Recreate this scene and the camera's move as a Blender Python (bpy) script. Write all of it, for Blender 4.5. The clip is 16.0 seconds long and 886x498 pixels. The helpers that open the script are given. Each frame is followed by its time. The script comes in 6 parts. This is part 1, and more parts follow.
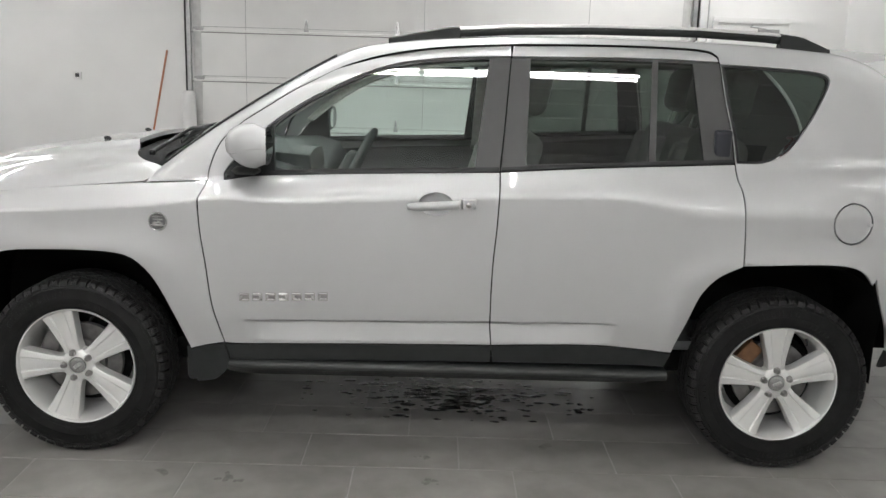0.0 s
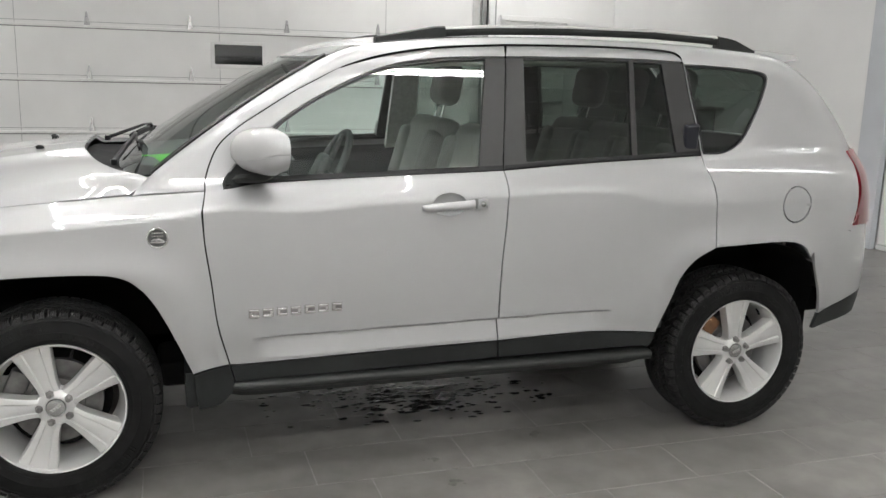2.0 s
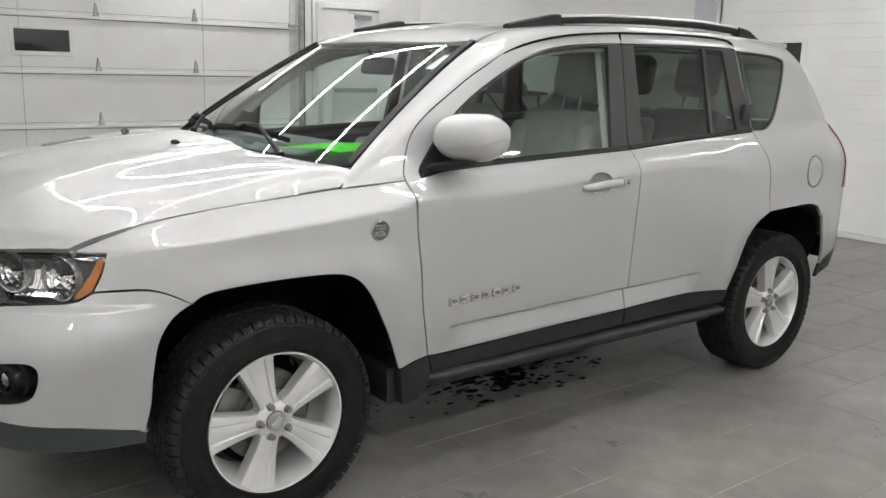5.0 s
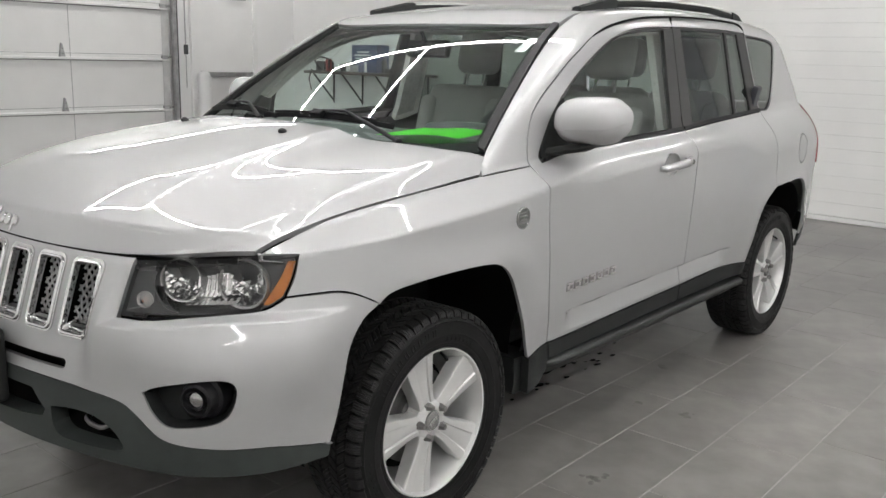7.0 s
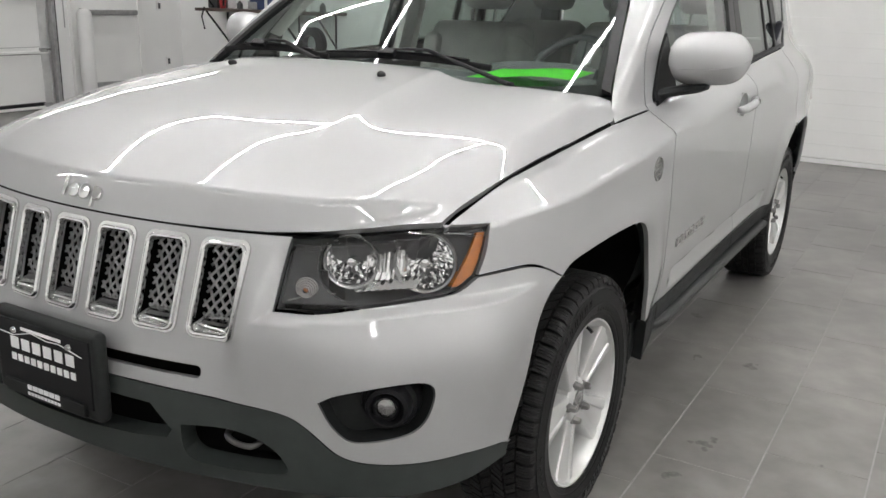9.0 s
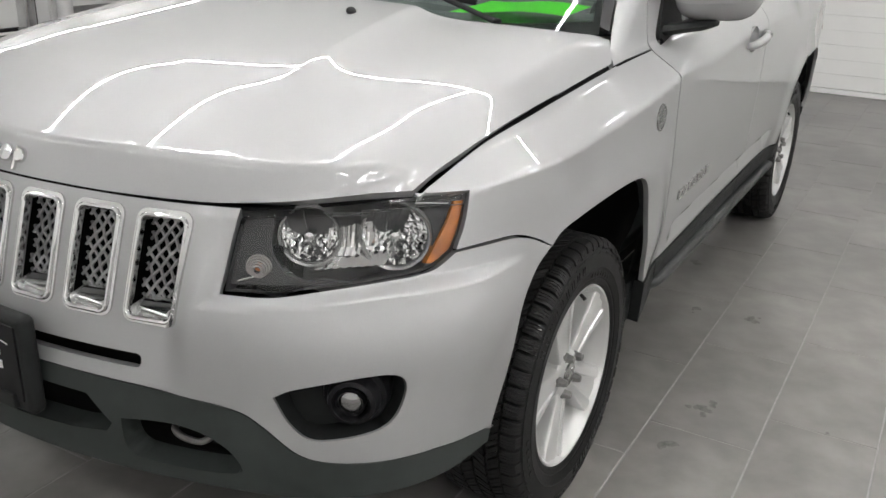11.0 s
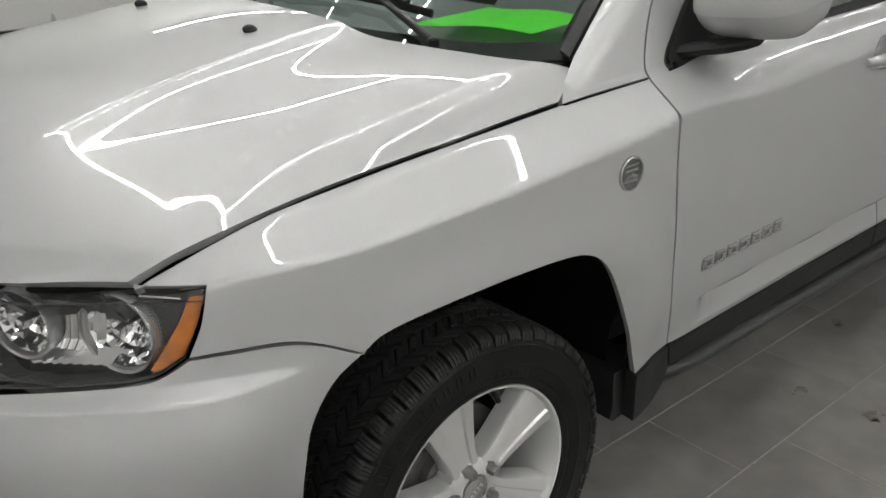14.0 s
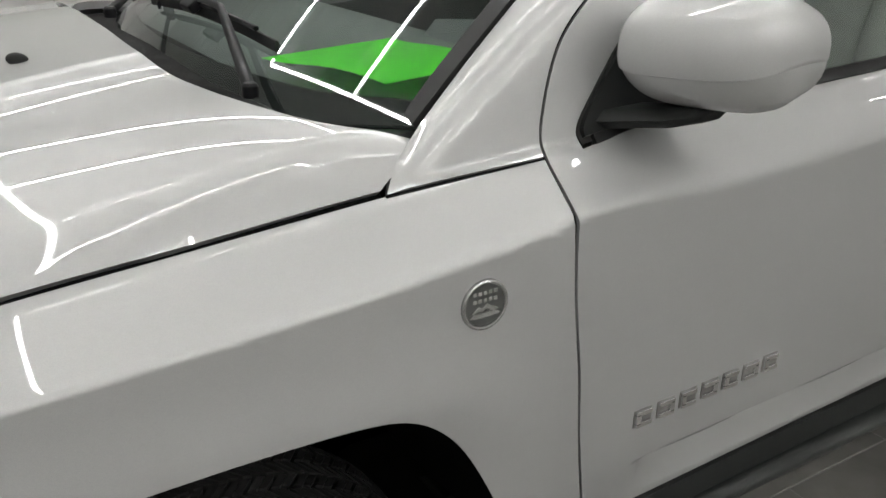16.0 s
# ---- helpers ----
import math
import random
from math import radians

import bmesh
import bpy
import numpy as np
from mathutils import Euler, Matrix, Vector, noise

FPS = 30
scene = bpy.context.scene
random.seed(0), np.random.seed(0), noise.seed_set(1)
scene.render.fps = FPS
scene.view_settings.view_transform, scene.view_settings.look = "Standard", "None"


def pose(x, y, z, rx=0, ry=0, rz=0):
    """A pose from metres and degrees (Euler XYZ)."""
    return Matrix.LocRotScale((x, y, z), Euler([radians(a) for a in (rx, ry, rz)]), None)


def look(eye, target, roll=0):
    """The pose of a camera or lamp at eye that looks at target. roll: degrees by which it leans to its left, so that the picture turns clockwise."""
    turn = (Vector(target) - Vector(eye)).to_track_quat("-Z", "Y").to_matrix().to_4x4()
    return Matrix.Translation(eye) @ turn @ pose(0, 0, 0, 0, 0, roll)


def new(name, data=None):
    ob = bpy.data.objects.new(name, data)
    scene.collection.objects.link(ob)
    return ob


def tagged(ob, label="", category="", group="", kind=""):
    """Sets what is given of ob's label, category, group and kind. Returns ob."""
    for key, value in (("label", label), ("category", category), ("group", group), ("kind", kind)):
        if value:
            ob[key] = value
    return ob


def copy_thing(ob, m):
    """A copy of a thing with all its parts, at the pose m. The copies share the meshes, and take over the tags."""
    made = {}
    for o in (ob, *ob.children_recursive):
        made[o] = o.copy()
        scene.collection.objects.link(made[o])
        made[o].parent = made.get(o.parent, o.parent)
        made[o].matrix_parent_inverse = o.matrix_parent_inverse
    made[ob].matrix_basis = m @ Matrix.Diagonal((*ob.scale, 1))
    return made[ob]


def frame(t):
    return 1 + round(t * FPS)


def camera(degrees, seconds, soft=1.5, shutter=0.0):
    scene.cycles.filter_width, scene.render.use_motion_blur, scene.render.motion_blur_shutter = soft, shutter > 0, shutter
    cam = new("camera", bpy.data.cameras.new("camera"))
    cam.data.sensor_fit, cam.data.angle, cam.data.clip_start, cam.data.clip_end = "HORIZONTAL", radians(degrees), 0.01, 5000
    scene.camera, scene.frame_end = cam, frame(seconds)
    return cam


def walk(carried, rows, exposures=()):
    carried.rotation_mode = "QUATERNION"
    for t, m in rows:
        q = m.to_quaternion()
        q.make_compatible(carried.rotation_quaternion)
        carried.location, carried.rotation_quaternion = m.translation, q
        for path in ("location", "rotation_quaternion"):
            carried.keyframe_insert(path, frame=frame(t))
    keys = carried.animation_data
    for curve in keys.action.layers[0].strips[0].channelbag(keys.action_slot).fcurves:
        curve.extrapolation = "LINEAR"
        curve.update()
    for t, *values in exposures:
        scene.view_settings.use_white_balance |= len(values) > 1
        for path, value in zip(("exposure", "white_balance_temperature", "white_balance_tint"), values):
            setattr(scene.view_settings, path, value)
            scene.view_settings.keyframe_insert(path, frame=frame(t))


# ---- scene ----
from mathutils import geometry

cam = camera(53.7, 16.0)
PATH = [
    (0, (1.337, -3.973, 1.464), (1.35, -2.014, 1.062), 1.7),
    (0.5, (1.083, -3.998, 1.476), (1.217, -2.044, 1.074), 2.0),
    (1, (0.87, -3.954, 1.458), (1.165, -2.017, 1.057), 1.7),
    (1.5, (0.625, -3.866, 1.46), (1.09, -1.962, 1.062), 1.6),
    (2, (0.354, -3.808, 1.455), (0.963, -1.945, 1.058), 1.6),
    (2.5, (0.039, -3.768, 1.47), (0.77, -1.949, 1.073), 1.7),
    (3, (-0.221, -3.658, 1.446), (0.602, -1.879, 1.049), 1.6),
    (5.5, (-1.348, -2.975, 1.4), (-0.074, -1.488, 0.993), 1.5),
    (6, (-1.555, -2.798, 1.391), (-0.205, -1.38, 0.983), 1.5),
    (6.5, (-1.707, -2.619, 1.388), (-0.285, -1.275, 0.972), 1.5),
    (7, (-1.813, -2.4, 1.379), (-0.321, -1.139, 0.948), 1.5),
    (7.5, (-1.911, -2.21, 1.369), (-0.362, -1.026, 0.922), 1.5),
    (8, (-2.023, -2.002, 1.366), (-0.43, -0.888, 0.895), 1.6),
    (8.5, (-2.035, -1.805, 1.357), (-0.402, -0.77, 0.844), 1.5),
    (9, (-1.981, -1.585, 1.334), (-0.322, -0.613, 0.784), 1.6),
    (11.5, (-1.693, -1.497, 1.366), (-0.108, -0.537, 0.612), 0.9),
    (12, (-1.593, -1.606, 1.382), (-0.065, -0.566, 0.616), 0.0),
    (12.5, (-1.433, -1.671, 1.396), (0.017, -0.535, 0.618), -0.7),
    (13, (-1.291, -1.724, 1.407), (0.068, -0.49, 0.613), -1.0),
    (13.5, (-1.087, -1.795, 1.408), (0.186, -0.471, 0.617), -1.1),
    (14, (-0.912, -1.838, 1.416), (0.275, -0.435, 0.626), -0.9),
    (14.5, (-0.713, -1.796, 1.406), (0.428, -0.355, 0.618), -0.2),
    (15, (-0.521, -1.764, 1.408), (0.59, -0.297, 0.624), 0.8),
    (15.5, (-0.35, -1.747, 1.404), (0.728, -0.256, 0.62), 1.0),
    (16, (-0.206, -1.689, 1.386), (0.755, -0.119, 0.604), 0.1),
]
walk(cam, [(t, look(eye, target, roll)) for t, eye, target, roll in PATH], exposures=[(0, .44, 6500, 9), (3, .40, 6550, 9), (7, .37, 6500, 10), (9, .38, 6500, 10), (12.5, .24, 6500, 9), (14.5, -.02, 6600, 7), (16, -.07, 6620, 7)])


# ---------------------------------------------------------------- light
EXPOSURE = 0.0
scene.view_settings.exposure = EXPOSURE
world = bpy.data.worlds.new("world")
scene.world = world
world.use_nodes = True
world.node_tree.nodes["Background"].inputs["Color"].default_value = (.9, .95, 1, 1)
world.node_tree.nodes["Background"].inputs["Strength"].default_value = .02

CEILING = 3.2
STRIP_POWER = 66.0


# ---------------------------------------------------------------- materials
def material(name, colour, rough=.5, metal=0.0, coat=0.0, noise_scale=0.0, amount=.12, bump=0.0, bump_scale=200.0, spec=.5, coat_rough=.03):
    m = bpy.data.materials.new(name)
    m.use_nodes = True
    t = m.node_tree
    b = t.nodes["Principled BSDF"]
    b.inputs["Base Color"].default_value = (*colour, 1)
    b.inputs["Roughness"].default_value = rough
    b.inputs["Metallic"].default_value = metal
    b.inputs["Coat Weight"].default_value = coat
    b.inputs["Coat Roughness"].default_value = coat_rough
    b.inputs["Specular IOR Level"].default_value = spec
    co = t.nodes.new("ShaderNodeTexCoord")
    if noise_scale:
        n = t.nodes.new("ShaderNodeTexNoise")
        n.inputs["Scale"].default_value = noise_scale
        n.inputs["Detail"].default_value = 6
        t.links.new(co.outputs["Object"], n.inputs["Vector"])
        r = t.nodes.new("ShaderNodeMapRange")
        r.inputs["From Min"].default_value, r.inputs["From Max"].default_value = .3, .7
        r.inputs["To Min"].default_value, r.inputs["To Max"].default_value = 1 - amount, 1 + amount
        t.links.new(n.outputs["Fac"], r.inputs["Value"])
        x = t.nodes.new("ShaderNodeMix")
        x.data_type, x.blend_type = "RGBA", "MULTIPLY"
        x.inputs["Factor"].default_value = 1
        x.inputs["A"].default_value = (*colour, 1)
        t.links.new(r.outputs["Result"], x.inputs["B"])
        t.links.new(x.outputs["Result"], b.inputs["Base Color"])
        q = t.nodes.new("ShaderNodeMapRange")
        q.inputs["To Min"].default_value, q.inputs["To Max"].default_value = rough * .85, min(1, rough * 1.15)
        t.links.new(n.outputs["Fac"], q.inputs["Value"])
        t.links.new(q.outputs["Result"], b.inputs["Roughness"])
    if bump:
        n2 = t.nodes.new("ShaderNodeTexNoise")
        n2.inputs["Scale"].default_value = bump_scale
        n2.inputs["Detail"].default_value = 3
        t.links.new(co.outputs["Object"], n2.inputs["Vector"])
        u = t.nodes.new("ShaderNodeBump")
        u.inputs["Strength"].default_value = bump
        u.inputs["Distance"].default_value = .002
        t.links.new(n2.outputs["Fac"], u.inputs["Height"])
        t.links.new(u.outputs["Normal"], b.inputs["Normal"])
    return m


def pane(name, tint, gloss=1.0, least=.065):
    """Thin glass: clear or tinted, with a mirror's gloss at flat angles."""
    m = bpy.data.materials.new(name)
    m.use_nodes = True
    t = m.node_tree
    t.nodes.clear()
    out = t.nodes.new("ShaderNodeOutputMaterial")
    mix = t.nodes.new("ShaderNodeMixShader")
    see = t.nodes.new("ShaderNodeBsdfTransparent")
    see.inputs["Color"].default_value = (*tint, 1)
    shine = t.nodes.new("ShaderNodeBsdfGlossy")
    shine.inputs["Roughness"].default_value = .01
    shine.inputs["Color"].default_value = (gloss, gloss, gloss, 1)
    angle = t.nodes.new("ShaderNodeLayerWeight")
    angle.inputs["Blend"].default_value = .5
    rise = t.nodes.new("ShaderNodeMath")
    rise.operation = "POWER"
    rise.inputs[1].default_value = 5
    t.links.new(angle.outputs["Facing"], rise.inputs[0])
    span = t.nodes.new("ShaderNodeMapRange")
    span.inputs["To Min"].default_value, span.inputs["To Max"].default_value = least, 1
    t.links.new(rise.outputs[0], span.inputs["Value"])
    t.links.new(span.outputs["Result"], mix.inputs["Fac"])
    t.links.new(see.outputs["BSDF"], mix.inputs[1])
    t.links.new(shine.outputs["BSDF"], mix.inputs[2])
    t.links.new(mix.outputs["Shader"], out.inputs["Surface"])
    return m


def glow(name, colour, power):
    m = bpy.data.materials.new(name)
    m.use_nodes = True
    b = m.node_tree.nodes["Principled BSDF"]
    b.inputs["Base Color"].default_value = (.8, .8, .8, 1)
    b.inputs["Emission Color"].default_value = (*colour, 1)
    b.inputs["Emission Strength"].default_value = power
    return m


def silver_paint():
    m = material("silver_paint", (.370, .372, .371), rough=.5, metal=.34, coat=1.0, coat_rough=.02)
    t = m.node_tree
    b = t.nodes["Principled BSDF"]
    co = t.nodes.new("ShaderNodeTexCoord")
    flakes = t.nodes.new("ShaderNodeTexVoronoi")
    flakes.inputs["Scale"].default_value = 1600
    t.links.new(co.outputs["Object"], flakes.inputs["Vector"])
    r = t.nodes.new("ShaderNodeMapRange")
    r.inputs["To Min"].default_value, r.inputs["To Max"].default_value = .44, .56
    t.links.new(flakes.outputs["Distance"], r.inputs["Value"])
    t.links.new(r.outputs["Result"], b.inputs["Roughness"])
    grain = t.nodes.new("ShaderNodeMapRange")
    grain.inputs["To Min"].default_value, grain.inputs["To Max"].default_value = .94, 1.06
    t.links.new(flakes.outputs["Color"], grain.inputs["Value"])
    tone = t.nodes.new("ShaderNodeMix")
    tone.data_type, tone.blend_type = "RGBA", "MULTIPLY"
    tone.inputs["Factor"].default_value = 1
    tone.inputs["A"].default_value = b.inputs["Base Color"].default_value
    t.links.new(grain.outputs["Result"], tone.inputs["B"])
    t.links.new(tone.outputs["Result"], b.inputs["Base Color"])
    dust = t.nodes.new("ShaderNodeTexNoise")
    dust.inputs["Scale"].default_value = 3.5
    dust.inputs["Detail"].default_value = 8
    t.links.new(co.outputs["Object"], dust.inputs["Vector"])
    c = t.nodes.new("ShaderNodeMapRange")
    c.inputs["To Min"].default_value, c.inputs["To Max"].default_value = .004, .016
    t.links.new(dust.outputs["Fac"], c.inputs["Value"])
    t.links.new(c.outputs["Result"], b.inputs["Coat Roughness"])
    return m


PAINT = silver_paint()
CLAD = material("textured_black_plastic", (.016, .0172, .017), rough=.55, spec=.18, noise_scale=30, bump=.25, bump_scale=900)
APRON_GREY = material("dark_grey_bumper_plastic", (.030, .035, .033), rough=.55, spec=.3, noise_scale=30, bump=.25, bump_scale=900)
SILL_GREY = material("worn_black_sill_plastic", (.021, .0225, .022), rough=.42, spec=.35, noise_scale=22, amount=.2, bump=.2, bump_scale=700)
GLOSS_BLACK = material("satin_black_trim", (.008, .008, .009), rough=.4, spec=.15, noise_scale=12, amount=.08)
PILLAR_BLACK = material("satin_charcoal_trim", (.028, .0275, .027), rough=.45, spec=.35, noise_scale=12, amount=.08)
RUBBER = material("black_rubber", (.008, .008, .0085), rough=.55, spec=.3, noise_scale=40, bump=.1, bump_scale=500)
TYRE = material("tyre_rubber", (.009, .009, .009), rough=.38, spec=.10, noise_scale=25, amount=.25, bump=.15, bump_scale=400)
TREAD = material("tread_rubber", (.015, .015, .0148), rough=.6, spec=.22, noise_scale=30, amount=.3)
FRAME_CHROME = material("satin_chrome", (.70, .70, .70), rough=.13, metal=1.0, noise_scale=30, amount=.08)
ALLOY = material("painted_alloy", (.60, .60, .59), rough=.36, metal=.5, coat=.2, noise_scale=8, amount=.05)
STEEL = material("worn_steel", (.24, .235, .23), rough=.42, metal=.9, noise_scale=25, amount=.3)
DISC = material("dark_brake_iron", (.15, .146, .142), rough=.5, metal=.7, noise_scale=25, amount=.3)
RUST = material("rusty_iron", (.17, .085, .04), rough=.8, metal=.2, noise_scale=18, amount=.5, bump=.3)
CHROME = material("chrome", (.78, .78, .78), rough=.06, metal=1.0)
REFLECTOR = material("lamp_reflector", (.93, .93, .93), rough=.07, metal=1.0, bump=.12, bump_scale=40)
LAMP_DARK = material("lamp_housing_grey", (.034, .034, .035), rough=.4, spec=.3, noise_scale=20)
COWL_BLACK = material("matt_cowl_black", (.0045, .0045, .0047), rough=.6, spec=.08, noise_scale=25, bump=.2, bump_scale=500)
# near-zero black: the shade of hollows and gaps is put into the colour
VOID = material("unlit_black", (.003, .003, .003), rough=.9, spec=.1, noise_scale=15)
DASH = material("dark_grey_dashboard", (.052, .055, .055), rough=.6, noise_scale=40, bump=.2, bump_scale=700)
SEAT = material("grey_leather", (.27, .266, .25), rough=.5, noise_scale=20, amount=.12, bump=.25, bump_scale=300)
LINER = material("light_grey_headliner", (.55, .55, .52), rough=.85, noise_scale=60, bump=.2, bump_scale=600)
AMBER = material("amber_lens", (.40, .125, .012), rough=.18, coat=.6, noise_scale=60, amount=.3)
RED = material("red_lens", (.13, .004, .009), rough=.15, coat=.3, noise_scale=30, amount=.25)
GREEN = material("bright_green_paper", (.09, .78, .015), rough=.6, noise_scale=6, amount=.06)
RIBBED = material("clear_ribbed_plastic", (.42, .40, .39), rough=.12, metal=.35, coat=.6)
FOG_GLASS = material("fog_lamp_glass", (.30, .30, .30), rough=.12, metal=.8, coat=1.0, bump=.5, bump_scale=120)
MESH_GREY = material("grille_mesh_grey", (.34, .34, .34), rough=.3, metal=.7, noise_scale=40)
SLOT_GREY = material("slot_grey", (.38, .38, .375), rough=.25, metal=.75, noise_scale=30)
ORANGE_BULB = material("orange_bulb", (.60, .24, .12), rough=.2, coat=.5, noise_scale=60)
PILLAR_HANDLE = material("dark_blue_black", (.016, .017, .023), rough=.38, noise_scale=30)
WHITE = material("white_paint", (.80, .80, .79), rough=.5, noise_scale=2.5, amount=.03)
WHITE_MARK = material("white_print", (.82, .82, .82), rough=.5, noise_scale=30, amount=.06)
BADGE_DARK = material("badge_dark_grey", (.06, .062, .06), rough=.35, noise_scale=60)
GLASS = pane("clear_green_glass", (.88, .96, .93))
WINDSCREEN = pane("windscreen_glass", (.86, .94, .91))
PRIVACY = pane("privacy_glass", (.29, .34, .31), .9)
LENS = pane("clear_lens", (.95, .95, .95), least=.035)
MIRROR = material("mirror", (.85, .87, .87), rough=.02, metal=1.0)


# ---------------------------------------------------------------- the car's surface
def curve(*pairs):
    """A smooth function through the given knots (x0, y0, x1, y1, ...)."""
    xs, ys = np.array(pairs[0::2], float), np.array(pairs[1::2], float)
    d = np.diff(ys) / np.diff(xs)
    m = np.concatenate(([d[0]], np.where(d[:-1] * d[1:] > 0, 2 * d[:-1] * d[1:] / (d[:-1] + d[1:] + 1e-12), 0), [d[-1]]))

    def plain(x):
        i = np.clip(np.searchsorted(xs, x) - 1, 0, len(xs) - 2)
        h = xs[i + 1] - xs[i]
        t = (x - xs[i]) / h
        s = np.clip(t, 0, 1)
        y = (1 + 2 * s) * (1 - s) ** 2 * ys[i] + s * (1 - s) ** 2 * h * m[i] + s * s * (3 - 2 * s) * ys[i + 1] + s * s * (s - 1) * h * m[i + 1]
        return y + np.where(t < 0, t * h * m[i], 0) + np.where(t > 1, (t - 1) * h * m[i + 1], 0)

    # rounded off, so that reflections run on without kinks
    wide_by = .34 * np.median(np.diff(xs))
    gap = (xs[-1] - xs[0]) / 500
    far = np.arange(xs[0] - .4 * (xs[-1] - xs[0]), xs[-1] + .4 * (xs[-1] - xs[0]), gap)
    k = np.arange(-int(4 * wide_by / gap) - 1, int(4 * wide_by / gap) + 2) * gap
    g = np.exp(-.5 * (k / wide_by) ** 2)
    table = np.convolve(np.pad(plain(far), len(k) // 2, mode="reflect", reflect_type="odd"), g / g.sum(), mode="valid")
    lean = np.gradient(table, gap)

    def value(x):
        t = (np.asarray(x, float) - far[0]) / gap
        i = np.clip(t.astype(int), 0, len(far) - 2)
        t = np.clip(t - i, 0, 1)
        return (1 + 2 * t) * (1 - t) ** 2 * table[i] + t * (1 - t) ** 2 * gap * lean[i] + t * t * (3 - 2 * t) * table[i + 1] + t * t * (t - 1) * gap * lean[i + 1]
    return value


def step(t):
    t = np.clip(t, 0, 1)
    return t * t * (3 - 2 * t)


def smax(a, b, k):
    h = np.maximum(k - np.abs(a - b), 0) / k
    return np.maximum(a, b) + h * h * k / 4


def hinge(s, k):
    return smax(s, 0 * s, k)


# plan and side curves of the car: x runs from nose to tail, front axle at 0
crease_z = curve(-.62, .885, -.45, .905, -.22, .925, .08, .945, .3, .964, .41, .974, .485, .990, .56, 1.004, .65, 1.010, .8, 1.015, 1.1, 1.033, 1.5, 1.05, 2.06, 1.07, 2.2, 1.04, 2.45, 1.045, 2.9, 1.06, 3.3, 1.05)
top_z = curve(-.62, .91, -.55, .925, -.265, .977, 0, 1.005, .25, 1.029, .5, 1.045, .71, 1.069, 1.55, 1.107, 2.4, 1.158, 2.9, 1.174, 3.3, 1.17)
top_w = curve(-.62, .78, -.3, .80, .25, .79, .5, .797, .9, .815, 1.5, .820, 2.2, .81, 2.6, .785, 3.0, .755, 3.4, .70)
wide = curve(-.9, .80, -.66, .850, -.45, .872, -.26, .886, .34, .897, 1.5, .893, 2.4, .902, 2.9, .885, 3.2, .855, 3.5, .81)
inset = curve(.18, .075, .30, .048, .385, .042, .46, .034, .57, .012, .65, .008, .8, .001, .92, 0, 1.0, 0)
nose_x = curve(.2, -.83, .30, -.875, .40, -.915, .50, -.92, .58, -.905, .66, -.885, .72, -.868, .8, -.845, .87, -.822, .92, -.80, .97, -.775)
nose_k = curve(.3, .20, .6, .21, .70, .30, .78, .40, .92, .40)
tail_x = curve(.3, 3.47, .55, 3.53, .85, 3.51, 1.0, 3.49, 1.15, 3.46, 1.37, 3.29, 1.55, 3.12)
hood_c = curve(-.75, .66, -.5, .705, -.3, .728, 0, .738, .3, .744)
cut_y = curve(-.60, .755, -.52, .765, -.43, .770, -.326, .772, -.171, .776, .011, .782, .26, .790, .6, .80)
cut_z = curve(-.60, .890, -.52, .915, -.43, .945, -.326, .970, -.171, .990, .011, 1.007, .26, 1.029, .6, 1.05)
roof_z = curve(.7, 1.45, .85, 1.525, 1.0, 1.56, 1.3, 1.60, 1.8, 1.622, 2.3, 1.618, 2.8, 1.59, 3.1, 1.555)


def arch_flare(x, z):
    out = 0 * x
    for x0, a in ((0.0, .435), (2.60, .40)):
        r = ((np.abs(x - x0) / a) ** 4 + (np.maximum(z - .33, 0) / .455) ** 4) ** .25
        out = out + .012 * np.exp(-((r - 1.02) / .13) ** 2) * (z > .2) * step((x + .36) / .22)
    return out


def door_dent(x, z):
    ends = np.clip((x - .645) / .05, 0, 1) * np.clip((2.0 - x) / .06, 0, 1)
    mid = .535 + .018 * (x - .64)
    s = z - mid
    return .026 * ends * np.where(s > 0, np.clip(1 - s / .008, 0, 1), np.clip(1 + s / .072, 0, 1))


def width(x, z):
    """Half the car's width at that place along it and that height."""
    zc, zt = crease_z(x), top_z(x)
    w0, wt = wide(x), top_w(x)
    s = hinge((z - zc) / (zt - zc), .12 + .60 * step((x - .45) / .36))
    s = -smax(-s, -1 + 0 * s, .25)
    low = w0 - inset(np.minimum(z, .95)) + arch_flare(x, z) - door_dent(x, z)
    return low - (w0 - wt) * s - .24 * np.maximum(z - zt, 0)


def side_f(x, y, z):
    return np.abs(y) - width(x, z)


def flat_glass_f(x, y, z):
    """The side windows, which lean in evenly from the belt line up."""
    return np.abs(y) - top_w(x) + .24 * (z - top_z(x))


def front_f(x, y, z):
    return nose_x(z) + .32 * y * y - x


def rear_f(x, y, z):
    return x - tail_x(z) + .275 * y * y


def bonnet_top(x, ay):
    """Height of the bonnet: a flat centre that ends in a crease, a hollow flank outside it, and a shoulder that falls away."""
    xc = np.clip(x, -.95, .32)
    u = (xc - .1076 * ay * ay + .3) / .5
    rise = 1.1092 + u * (.0761 + u * (-.0228 + u * (.02 + u * (-.0116 + u * (-.0121 - .0082 * u)))))
    crease = .3548 - .1326 * xc
    o = np.minimum(hinge(ay - crease, .012), .42)
    back = xc + .3
    flank = (.0251 + .0636 * back) * (1 - np.exp(-o / .0625)) + (.0018 - .4132 * back) * o + (.1862 + .5837 * back) * o ** 2 + (.8847 - 1.6461 * back) * o ** 3
    return rise - .0709 * np.minimum(ay, crease) ** 2 - flank + .045 * (x - xc) - .016 * step((-.52 - x) / .26)


